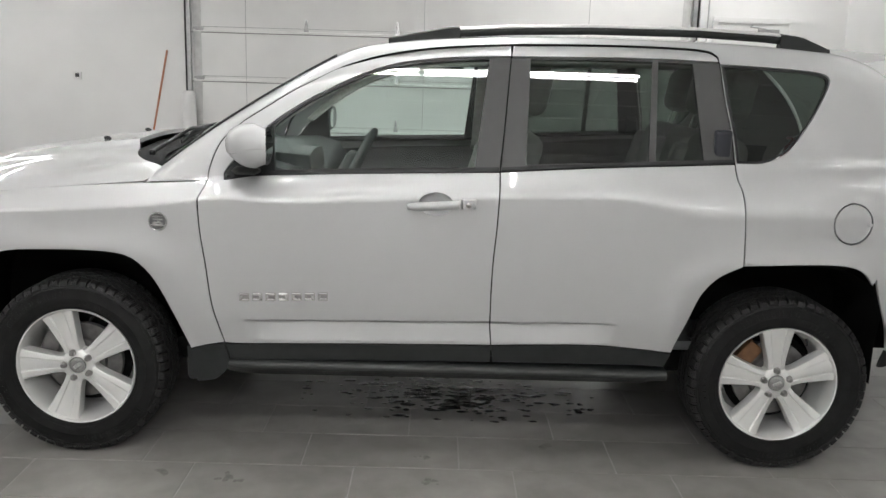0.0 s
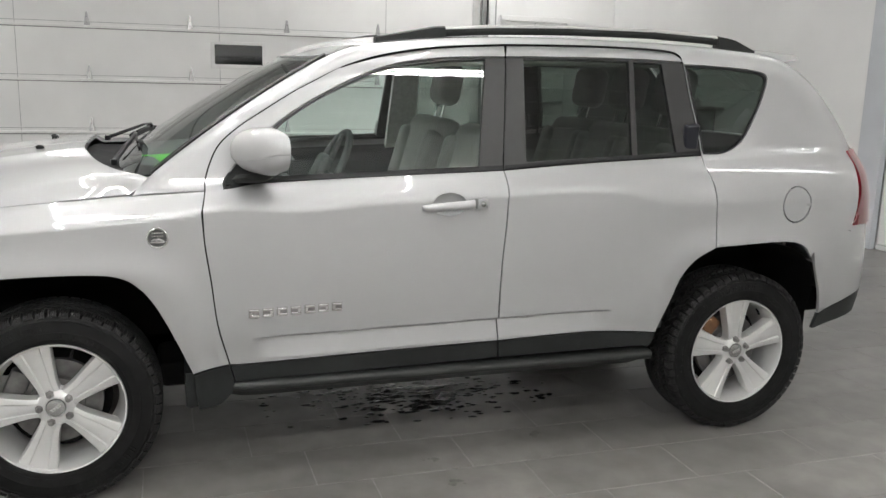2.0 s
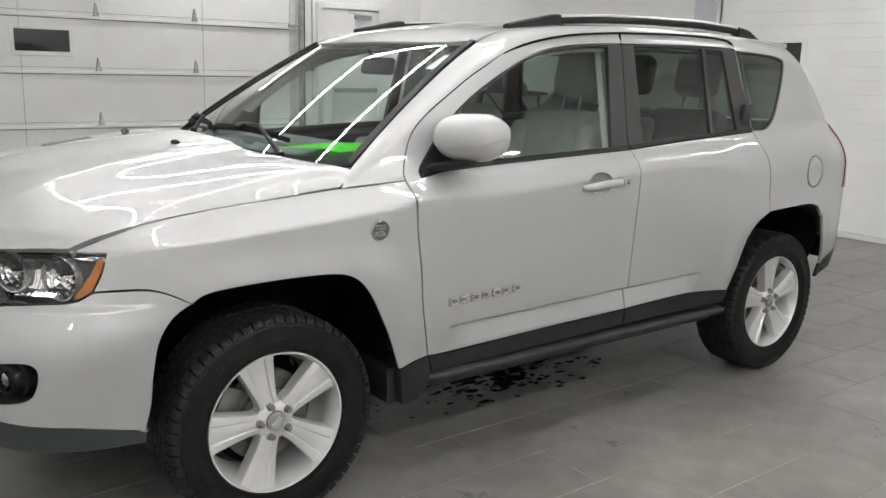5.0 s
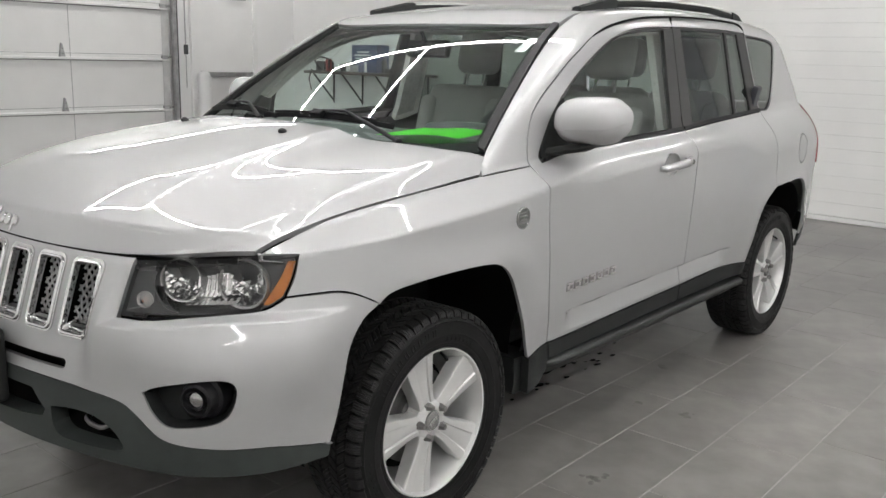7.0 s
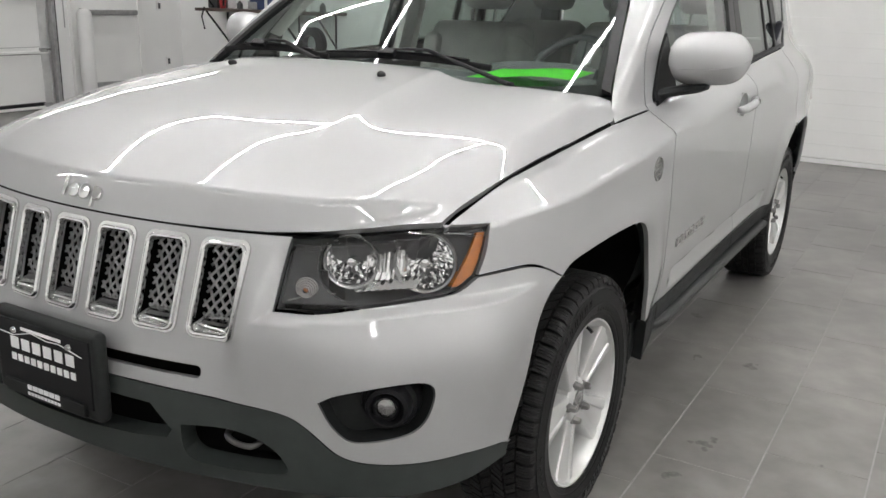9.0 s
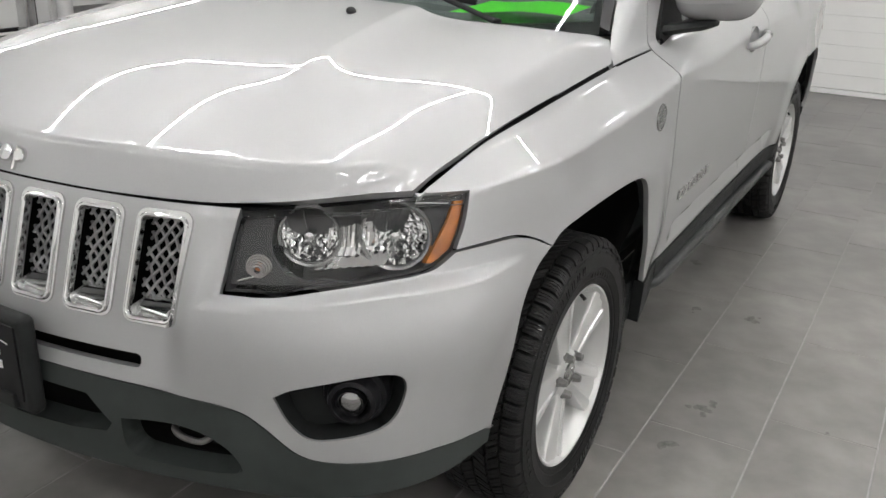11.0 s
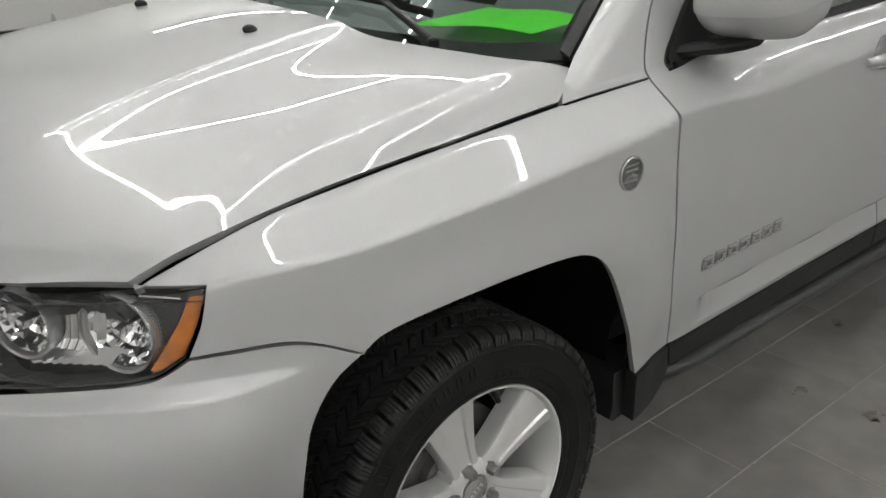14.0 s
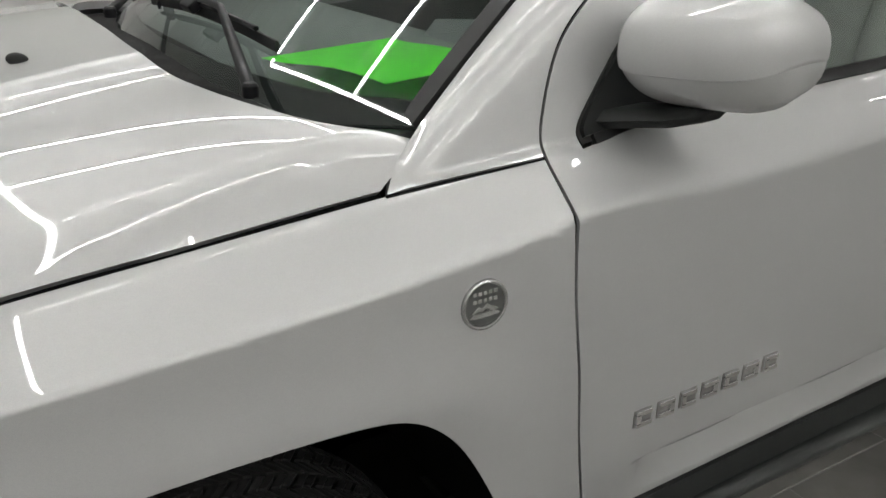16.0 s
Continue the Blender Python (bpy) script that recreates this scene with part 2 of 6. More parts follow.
def hood_f(x, y, z):
    ay = np.abs(y)
    fall = (bonnet_top(x, 0 * ay + cut_y(x)) - cut_z(x)) / (cut_y(x) - hood_c(x))
    near = smax(side_f(x, y, z) - .03, front_f(x, y, z), nose_k(z))
    droop = (.016 + .009 * step((ay - .25) / .30)) * np.clip((near + .30) / .30, 0, 1.2) ** 1.6 * (1 - step((ay - .70) / .08)) * step((-.2 - x) / .25)
    return z - bonnet_top(x, ay) + droop + np.clip(fall, .2, 4) * hinge(ay - hood_c(x), .022)


def screen_x(y, z):
    """How far back the windscreen lies: bowed across, a little steeper at its foot."""
    return .205 + .24 * y * y + 1.36 * (z - 1.105) + .68 * (z - 1.105) ** 2


def glass_f(x, y, z):
    return (screen_x(y, z) - x) / 1.8


def roof_f(x, y, z):
    return z - roof_z(x) + .07 * y * y


def ledge(x, y, z):
    """The shelf under and beside the headlamps."""
    ay = np.abs(y)
    zl = .746 + .022 * np.clip((ay - .5) / .27, 0, 1)
    beside = step((.503 - ay) / .02) * step((.89 - z) / .16)
    return .031 * np.maximum(step((zl - z) / .016), beside) * step((z - .52) / .20) * step((ay - .41) / .07) * step((-.34 - x) / .20)


def skirt(x, y, z):
    return smax(side_f(x, y, z), front_f(x, y, z), nose_k(z)) - ledge(x, y, z)


def bonnet_f(x, y, z):
    """The bonnet alone: its top and facets, folded down into the nose along a crease."""
    return smax(smax(side_f(x, y, z) - .03, front_f(x, y, z), nose_k(z)), hood_f(x, y, z), .007)


def lower_body(x, y, z):
    return smax(skirt(x, y, z), hood_f(x, y, z), .018)


def body(x, y, z):
    low = lower_body(x, y, z)
    up = smax(side_f(x, y, z), roof_f(x, y, z), .09)
    up = smax(up, glass_f(x, y, z), .03)
    return smax(np.minimum(low, up), rear_f(x, y, z), .22)


def strike(o, d, f, s0, s1, n=60):
    """The first places where rays from o along d enter f < 0, between s0 and s1."""
    lo = np.full(len(o), float(s0))
    hi = np.full(len(o), float(s1))
    found = np.zeros(len(o), bool)
    step = (s1 - s0) / n
    for i in range(n + 1):
        s = s0 + i * step
        p = o + d * s
        inside = (f(p[:, 0], p[:, 1], p[:, 2]) < 0) & ~found
        hi[inside] = s
        lo[inside] = s - step
        found |= inside
    for _ in range(18):
        m = (lo + hi) / 2
        p = o + d * m[:, None]
        inside = f(p[:, 0], p[:, 1], p[:, 2]) < 0
        hi = np.where(inside, m, hi)
        lo = np.where(inside, lo, m)
    return o + d * hi[:, None]


def slope(f, p, h=.002):
    g = np.stack([f(*(p + e).T) - f(*(p - e).T) for e in np.eye(3) * h], 1)
    return g / np.maximum(np.linalg.norm(g, axis=1), 1e-9)[:, None]


# ---------------------------------------------------------------- shapes
def mesh_object(name, verts, faces, mat, parent=None, smooth=True, label=""):
    me = bpy.data.meshes.new(name)
    me.from_pydata([tuple(v) for v in verts], [], [tuple(f) for f in faces])
    me.materials.append(mat)
    if smooth:
        me.polygons.foreach_set("use_smooth", [True] * len(me.polygons))
    ob = new(name, me)
    ob.parent = parent
    if label:
        ob["label"] = label
    return ob


def part(name, bm, mat, parent=None, label="", smooth=True, angle=35):
    """One bmesh as one mesh object under its thing, shaded smooth up to an angle."""
    me = bpy.data.meshes.new(name)
    bmesh.ops.recalc_face_normals(bm, faces=bm.faces)
    for f in bm.faces:
        f.smooth = smooth
    for e in bm.edges:
        if len(e.link_faces) == 2 and e.calc_face_angle(0) > radians(angle):
            e.smooth = False
    corner = []
    if smooth and angle < 45 and len(bm.faces) < 6000:
        # broad faces keep their own direction, so that rounded edges don't shade them
        bm.normal_update()
        size = {f: f.calc_area() for f in bm.faces}
        limit = math.cos(radians(angle))
        for f in bm.faces:
            for v in f.verts:
                total = Vector()
                for g in v.link_faces:
                    if g.normal.dot(f.normal) > limit:
                        total += g.normal * size[g]
                corner.append(total.normalized() if total.length > 1e-12 else f.normal.copy())
    bm.to_mesh(me)
    bm.free()
    if corner:
        me.normals_split_custom_set([tuple(c) for c in corner])
    me.materials.append(mat)
    ob = new(name, me)
    ob.parent = parent
    if label:
        ob["label"] = label
    return ob


def block(size, at=(0, 0, 0), bevel=0.0, turn=None, segments=2, bm=None):
    """A box of that size round that centre, with rounded edges."""
    b = bmesh.new()
    bmesh.ops.create_cube(b, size=1)
    bmesh.ops.scale(b, vec=size, verts=b.verts)
    if bevel:
        bmesh.ops.bevel(b, geom=b.edges[:], offset=bevel, segments=segments, profile=.5, affect="EDGES")
    m = Matrix.Translation(at) @ (turn or Matrix())
    bmesh.ops.transform(b, matrix=m, verts=b.verts)
    return merge(bm, b)


def merge(bm, b):
    if bm is None:
        return b
    keep = {v: bm.verts.new(v.co) for v in b.verts}
    for f in b.faces:
        bm.faces.new([keep[v] for v in f.verts])
    b.free()
    return bm


def lathe(profile, steps=48, axis="y", bm=None, at=(0, 0, 0), turn=None, close=False):
    """Turns (radius, along) pairs round an axis."""
    b = bmesh.new()
    rings = []
    for r, a in profile:
        ring = []
        for i in range(steps):
            w = 2 * math.pi * i / steps
            c, s = r * math.cos(w), r * math.sin(w)
            ring.append(b.verts.new({"y": (c, a, s), "z": (c, s, a), "x": (a, c, s)}[axis]))
        rings.append(ring)
    pairs = list(zip(rings, rings[1:])) + ([(rings[-1], rings[0])] if close else [])
    for p, q in pairs:
        for i in range(steps):
            j = (i + 1) % steps
            b.faces.new((p[i], p[j], q[j], q[i]))
    if not close:
        for ring in (rings[0], rings[-1]):
            if (ring[0].co - ring[steps // 2].co).length > 1e-4:
                b.faces.new(ring)
    bmesh.ops.remove_doubles(b, verts=b.verts, dist=1e-6)
    bmesh.ops.transform(b, matrix=Matrix.Translation(at) @ (turn or Matrix()), verts=b.verts)
    return merge(bm, b)


def tube(path, radius, sides=8, bm=None, flat=1.0, up=(0, 0, 1)):
    """A rod along a path; radius may be one number or one for each point."""
    b = bmesh.new()
    pts = [Vector(p) for p in path]
    rad = [radius] * len(pts) if isinstance(radius, (int, float)) else radius
    rings = []
    for i, p in enumerate(pts):
        d = (pts[min(i + 1, len(pts) - 1)] - pts[max(i - 1, 0)]).normalized()
        s = d.cross(Vector(up))
        s = s.normalized() if s.length > 1e-4 else Vector((1, 0, 0))
        u = s.cross(d)
        rings.append([b.verts.new(p + rad[i] * (math.cos(w) * s + flat * math.sin(w) * u)) for w in (2 * math.pi * k / sides for k in range(sides))])
    for p, q in zip(rings, rings[1:]):
        for i in range(sides):
            b.faces.new((p[i], p[(i + 1) % sides], q[(i + 1) % sides], q[i]))
    b.faces.new(rings[0])
    b.faces.new(rings[-1])
    return merge(bm, b)


def loft(sections, bm=None, closed=True):
    b = bmesh.new()
    rings = [[b.verts.new(p) for p in s] for s in sections]
    n = len(rings[0])
    for p, q in zip(rings, rings[1:]):
        for i in range(n if closed else n - 1):
            b.faces.new((p[i], p[(i + 1) % n], q[(i + 1) % n], q[i]))
    if closed:
        b.faces.new(rings[0])
        b.faces.new(rings[-1])
    return merge(bm, b)


def spline(points, n=6):
    """A rounded line through points; the ends stay."""
    p = [np.array(q, float) for q in points]
    if len(p) < 3:
        return p
    p = [2 * p[0] - p[1]] + p + [2 * p[-1] - p[-2]]
    out = []
    for a, b, c, d in zip(p, p[1:], p[2:], p[3:]):
        for k in range(n):
            t = k / n
            out.append(.5 * (2 * b + (c - a) * t + (2 * a - 5 * b + 4 * c - d) * t * t + (3 * b - a - 3 * c + d) * t ** 3))
    out.append(p[-2])
    return out


def outline(*runs, n=5):
    """A closed outline of rounded runs with corners between them."""
    out = []
    for run in runs:
        for q in spline(run, n):
            if not out or np.linalg.norm(q - out[-1]) > 1e-4:
                out.append(q)
    if np.linalg.norm(out[0] - out[-1]) < 1e-4:
        out.pop()
    return np.array(out)


def rounded(y0, y1, z0, z1, r, n=4, lean=0.0):
    """A rectangle with rounded corners in y and z, on the nose."""
    out = []
    for cy, cz, a in ((y1 - r, z1 - r, 0), (y0 + r, z1 - r, 90), (y0 + r, z0 + r, 180), (y1 - r, z0 + r, 270)):
        for k in range(n + 1):
            w = radians(a + 90 * k / n)
            out.append((cy + r * math.cos(w), cz + r * math.sin(w)))
    return np.array([nose(y + lean * (z - z1), z) for y, z in out])


def S(*pairs):
    """Places on the left flank from x, z pairs."""
    return [(x, -float(width(np.array(x), np.array(z))), z) for x, z in zip(pairs[0::2], pairs[1::2])]


def nose(y, z):
    return (float(nose_x(z)) + .32 * y * y, y, z)


def plane_view(d):
    d = np.array(d, float) / np.linalg.norm(d)
    a = np.cross(d, (0, 0, 1) if abs(d[2]) < .9 else (0, 1, 0))
    a /= np.linalg.norm(a)
    b = np.cross(a, d)
    return (lambda p: np.stack([p @ a, p @ b], 1), lambda q: (q[:, :1] * a + q[:, 1:] * b, np.tile(d, (len(q), 1))), lambda p: p @ d)


def round_view(ax):
    """Looks at an upright axis at x = ax from all round; u is the angle, v the height."""
    def to(p):
        return np.stack([np.arctan2(p[:, 1], ax - p[:, 0]) * .9, p[:, 2]], 1)

    def rays(q):
        w = q[:, 0] / .9
        d = np.stack([np.cos(w), -np.sin(w), 0 * w], 1)
        return np.stack([0 * w + ax, 0 * w, q[:, 1]], 1), d
    return to, rays, lambda p: -np.hypot(p[:, 0] - ax, p[:, 1])


def shrink(q, d):
    """Moves a closed outline inwards by d."""
    area = .5 * np.sum(q[:, 0] * np.roll(q[:, 1], -1) - np.roll(q[:, 0], -1) * q[:, 1])
    e0 = q - np.roll(q, 1, 0)
    e1 = np.roll(q, -1, 0) - q
    n0 = np.stack([-e0[:, 1], e0[:, 0]], 1) / np.maximum(np.linalg.norm(e0, axis=1), 1e-9)[:, None]
    n1 = np.stack([-e1[:, 1], e1[:, 0]], 1) / np.maximum(np.linalg.norm(e1, axis=1), 1e-9)[:, None]
    n = n0 + n1
    n /= np.maximum(np.sum(n * n, 1), .5)[:, None] / 2
    return q + np.sign(area) * d * n


def panel(edge, view, f=None, holes=(), gap=.0023, raise_by=0.0, depth=.014, cell=.03, grow=0.0):
    """A sheet that follows the surface f inside an outline, with turned-in edges: vertices, faces and corner normals."""
    f = f or body
    to, rays, far = view
    edge = np.array(edge)
    loops = [shrink(to(edge), gap - grow)] + [shrink(to(np.array(h)), -gap) for h in holes]
    reach = np.concatenate([far(edge)] + [far(np.array(h)) for h in holes])
    flat = [Vector((u, v, 0)) for q in loops for u, v in q]
    tris = geometry.tessellate_polygon([[Vector((u, v, 0)) for u, v in q] for q in loops])
    polys = [[(flat[i].x, flat[i].y) for i in t] for t in tris]
    cells = cell if isinstance(cell, tuple) else (cell, cell)
    for axis in (0, 1):
        cell = cells[axis]
        cut = []
        for p in polys:
            lo, hi = min(v[axis] for v in p), max(v[axis] for v in p)
            rest = p
            for k in range(math.floor(lo / cell) + 1, math.ceil(hi / cell)):
                c = k * cell
                below, above = [], []
                for a, b in zip(rest, rest[1:] + rest[:1]):
                    if a[axis] <= c:
                        below.append(a)
                    if a[axis] >= c:
                        above.append(a)
                    if (a[axis] - c) * (b[axis] - c) < 0:
                        t = (c - a[axis]) / (b[axis] - a[axis])
                        x = (a[0] + (b[0] - a[0]) * t, a[1] + (b[1] - a[1]) * t)
                        below.append(x)
                        above.append(x)
                if len(below) > 2:
                    cut.append(below)
                rest = above
                if len(rest) < 3:
                    break
            if len(rest) > 2:
                cut.append(rest)
        polys = cut
    index, uv, faces = {}, [], []
    for p in polys:
        face = []
        for v in p:
            key = (round(v[0], 6), round(v[1], 6))
            if key not in index:
                index[key] = len(uv)
                uv.append(key)
            if not face or face[-1] != index[key]:
                face.append(index[key])
        if len(face) > 1 and face[0] == face[-1]:
            face.pop()
        if len(set(face)) == len(face) > 2:
            faces.append(face)
    uv = np.array(uv)
    o, d = rays(uv)
    s0, s1 = reach.min() - .18, reach.max() + .18
    p = strike(o, d, f, s0, s1, max(30, int((s1 - s0) / .012)))
    n = slope(f, p)
    p = p + n * raise_by
    tri = np.array([q[:3] for q in faces])
    for i, q in enumerate(faces):
        c = p[q]
        w = np.sum(np.cross(c, np.roll(c, -1, 0)), 0)
        if w @ n[q[0]] < 0:
            faces[i] = q[::-1]
    normals = [n[v] for q in faces for v in q]
    count = {}
    for q in faces:
        for a, b in zip(q, q[1:] + q[:1]):
            count[(a, b)] = count.get((a, b), 0) + 1
    verts = list(p)
    if depth:
        twin = {}
        for a, b in [e for e in count if (e[1], e[0]) not in count]:
            for v in (a, b):
                if v not in twin:
                    twin[v] = len(verts)
                    verts.append(p[v] - n[v] * depth)
            q = [b, a, twin[a], twin[b]]
            w = np.cross(verts[q[1]] - verts[q[0]], verts[q[2]] - verts[q[0]])
            w = w / max(np.linalg.norm(w), 1e-9)
            faces.append(q)
            normals += [w] * 4
    return np.array(verts), faces, np.array(normals)


def put(name, data, mat, parent, flip=False, label=""):
    verts, faces, normals = data
    if flip:
        verts = verts * (1, -1, 1)
        out, k = [], 0
        norm = []
        for q in faces:
            out.append(q[::-1])
            norm += list((normals[k:k + len(q)] * (1, -1, 1))[::-1])
            k += len(q)
        faces, normals = out, np.array(norm)
    ob = mesh_object(name, verts, faces, mat, parent, True, label)
    ob.data.normals_split_custom_set([tuple(v) for v in normals])
    return ob


def both(name, data, mat, parent, label=""):
    return put(name, data, mat, parent, False, label), put(name, data, mat, parent, True, label)


def snap(points, view, f=None):
    """Moves places along a view's rays onto the surface."""
    to, rays, far = view
    p = np.array(points, float)
    o, d = rays(to(p))
    q = strike(o, d, f or body, far(p).min() - .2, far(p).max() + .2, 200)
    return [tuple(v) for v in q]


SIDE = plane_view((.0, 1, 0))
SLANT = plane_view((.12, .72, -.68))
FRONT = round_view(.25)
TAIL = round_view(2.3)


# ---------------------------------------------------------------- the car
car = tagged(new("car"), "silver compact SUV with black cladding, parked on grey tiles", "car")

A_SEAM = S(.559, .449, .521, .598, .503, .746, .487, .860, .482, .920, .480, .993)
A_CORNER = S(.480, .993, .487, 1.017, .494, 1.043)
A_TOP = S(.494, 1.043, .497, 1.082, .522, 1.154, .555, 1.205, .616, 1.257, .697, 1.310, .799, 1.374, .880, 1.417, .961, 1.459, 1.063, 1.496, 1.165, 1.521, 1.288, 1.541, 1.411, 1.553, 1.588, 1.564)
B_LOW = S(1.556, 1.107, 1.549, .921, 1.539, .775, 1.537, .585, 1.545, .466)
B_TOP = S(1.588, 1.564, 1.587, 1.516)
DLO_F = S(1.587, 1.516, 1.371, 1.506, 1.207, 1.486, 1.085, 1.453, .963, 1.399, .842, 1.335, .761, 1.282, .700, 1.235, .640, 1.180, .585, 1.115, .556, 1.075, .556, 1.050)
BELT_F = S(.556, 1.050, .71, 1.071, 1.1, 1.090, 1.556, 1.107)
CLAD_F = S(1.545, .466, 1.1, .458, .647, .447, .559, .449)
C_TOP = S(1.588, 1.564, 1.8, 1.569, 1.987, 1.571, 2.197, 1.568, 2.292, 1.561, 2.328, 1.548, 2.346, 1.518)
DLO_R = S(2.346, 1.518, 2.1, 1.523, 1.8, 1.520, 1.587, 1.516)
BELT_R = S(1.556, 1.107, 1.9, 1.131, 2.2, 1.147, 2.408, 1.157)
C_LOW = S(2.408, 1.157, 2.409, 1.108, 2.425, 1.048, 2.437, .905, 2.438, .80)
C_ARCH = S(2.438, .80, 2.355, .757, 2.30, .692, 2.266, .606, 2.232, .519, 2.212, .460)
CLAD_R = S(2.212, .460, 2.096, .468, 1.926, .478, 1.7, .472, 1.545, .466)

cup_ring = np.array(S(*[v for k in range(26) for v in (1.328 + .060 * math.cos(2 * math.pi * k / 26), .994 + .039 * math.sin(2 * math.pi * k / 26))]))
front_lower = panel(outline(A_SEAM, A_CORNER, A_TOP, B_TOP, DLO_F, BELT_F, B_LOW, CLAD_F), SIDE, holes=[cup_ring], cell=(.03, .006), depth=.010)
rear_lower = panel(outline(B_LOW[::-1], BELT_R, C_LOW, C_ARCH, CLAD_R), SIDE, cell=(.03, .006))
rear_upper = panel(outline(B_TOP[::-1], C_TOP, DLO_R), SIDE, cell=.03)
doors = []
for flip in (False, True):
    doors.append((put("front_door", front_lower, PAINT, car, flip), put("rear_door", rear_lower, PAINT, car, flip)))
    put("door_frame", rear_upper, PAINT, doors[-1][1], flip)

# black trim and glass of the doors
front_opening = outline(DLO_F, BELT_F, S(1.556, 1.107, 1.572, 1.3, 1.587, 1.516))
front_pane = outline(S(1.505, 1.502, 1.371, 1.494, 1.207, 1.473, 1.085, 1.441, .963, 1.387, .842, 1.322, .765, 1.269, .735, 1.240), S(.735, 1.240, .728, 1.15, .722, 1.085), S(.722, 1.085, 1.1, 1.103, 1.462, 1.117), S(1.462, 1.117, 1.482, 1.3, 1.505, 1.502))
rear_opening = outline(S(1.556, 1.107, 1.572, 1.3, 1.587, 1.516), DLO_R[::-1], S(2.346, 1.518, 2.37, 1.378, 2.397, 1.257, 2.408, 1.157), BELT_R[::-1])
rear_pane = outline(S(1.660, 1.508, 1.88, 1.512, 2.099, 1.512), S(2.099, 1.512, 2.092, 1.16), S(2.092, 1.16, 1.87, 1.150, 1.652, 1.138), S(1.652, 1.138, 1.656, 1.33, 1.660, 1.508))
small_pane = outline(S(2.124, 1.511, 2.246, 1.508), S(2.246, 1.508, 2.294, 1.168), S(2.294, 1.168, 2.121, 1.161), S(2.121, 1.161, 2.124, 1.511))
trim_f = panel(front_opening, SIDE, holes=[front_pane], raise_by=-.003, depth=.02, cell=.05)
trim_r = panel(rear_opening, SIDE, holes=[rear_pane, small_pane], raise_by=-.003, depth=.02, cell=.05)
glass_fr = panel(front_pane, SIDE, f=flat_glass_f, gap=-.004, raise_by=-.010, depth=.004, cell=.03)
glass_rr = panel(rear_pane, SIDE, f=flat_glass_f, gap=-.004, raise_by=-.008, depth=.004, cell=.03)
glass_sm = panel(small_pane, SIDE, f=flat_glass_f, gap=-.004, raise_by=-.008, depth=.004, cell=.03)
belt_f = panel(outline(S(.575, 1.049, .71, 1.068, 1.1, 1.087, 1.553, 1.105), S(1.553, 1.105, 1.554, 1.124), S(1.554, 1.124, 1.1, 1.107, .71, 1.088, .575, 1.068), S(.575, 1.068, .575, 1.049)), SIDE, raise_by=.004, depth=.012, gap=.001, cell=.08)
belt_r = panel(outline(S(1.560, 1.108, 1.9, 1.132, 2.2, 1.148, 2.404, 1.158), S(2.404, 1.158, 2.402, 1.174), S(2.402, 1.174, 2.2, 1.164, 1.9, 1.148, 1.562, 1.124), S(1.562, 1.124, 1.560, 1.108)), SIDE, raise_by=.004, depth=.012, gap=.001, cell=.08)
clad_f = panel(outline(CLAD_F[::-1], S(1.545, .466, 1.548, .398), S(1.548, .398, 1.1, .391, .578, .384), S(.578, .384, .559, .449)), SIDE, raise_by=.005, depth=.03, cell=.05)
clad_r = panel(outline(CLAD_R[::-1], S(2.212, .460, 2.19, .405), S(2.19, .405, 1.9, .402, 1.552, .398), S(1.552, .398, 1.545, .466)), SIDE, raise_by=.005, depth=.03, cell=.05)
for (fd, rd), flip in zip(doors, (False, True)):
    put("window_trim", trim_f, PILLAR_BLACK, fd, flip, "satin black window trim")
    put("window_trim", trim_r, PILLAR_BLACK, rd, flip, "satin black window trim")
    put("window_glass", glass_fr, GLASS, fd, flip, "clear green-tinted window glass")
    put("window_glass", glass_rr, PRIVACY, rd, flip, "dark privacy glass")
    put("window_glass", glass_sm, PRIVACY, rd, flip, "dark privacy glass")
    put("belt_moulding", belt_f, RUBBER, fd, flip, "black rubber belt strip")
    put("belt_moulding", belt_r, RUBBER, rd, flip, "black rubber belt strip")
    put("lower_cladding", clad_f, CLAD, fd, flip, "matt black plastic cladding")
    put("lower_cladding", clad_r, CLAD, rd, flip, "matt black plastic cladding")

# front wings
LAMP_OUT = [(-.466, -.810, .903), (-.478, -.800, .845), (-.500, -.800, .805)]
WING_VIEW = plane_view((.35, .9, -.25))
HOOD_CUT = [(.260, -.790, 1.029), (.011, -.782, 1.007), (-.171, -.776, .990), (-.326, -.772, .970), (-.430, -.770, .945), (-.545, -.757, .907)]
HOOD_CUT = snap(HOOD_CUT, WING_VIEW, lower_body)
WING_SEAM = [(-.500, -.800, .800), (-.445, -.822, .802), (-.376, -.849, .801), (-.328, -.873, .787), (-.265, -.890, .754)]
ARCH_F = S(-.265, .754, -.227, .776, -.148, .787, .01, .792, .15, .789, .222, .776, .273, .742, .320, .680, .374, .572, .415, .475, .436, .425)
wing = panel(outline(HOOD_CUT, [(-.545, -.757, .907), (-.510, -.787, .906), (-.466, -.810, .903)], LAMP_OUT, WING_SEAM, ARCH_F, S(.436, .425, .5, .440, .559, .449), A_SEAM, A_CORNER, S(.494, 1.043, .4, 1.037, .260, 1.029)), WING_VIEW, f=skirt, cell=.026)
wing_clad = panel(outline(S(.436, .425, .5, .440, .559, .449), S(.559, .449, .576, .386), S(.576, .386, .566, .345, .52, .302, .452, .294), S(.452, .294, .436, .425)), SIDE, raise_by=.005, depth=.03, cell=.05)
for flip in (False, True):
    w = put("front_wing", wing, PAINT, car, flip)
    put("lower_cladding", wing_clad, CLAD, w, flip, "matt black plastic cladding")

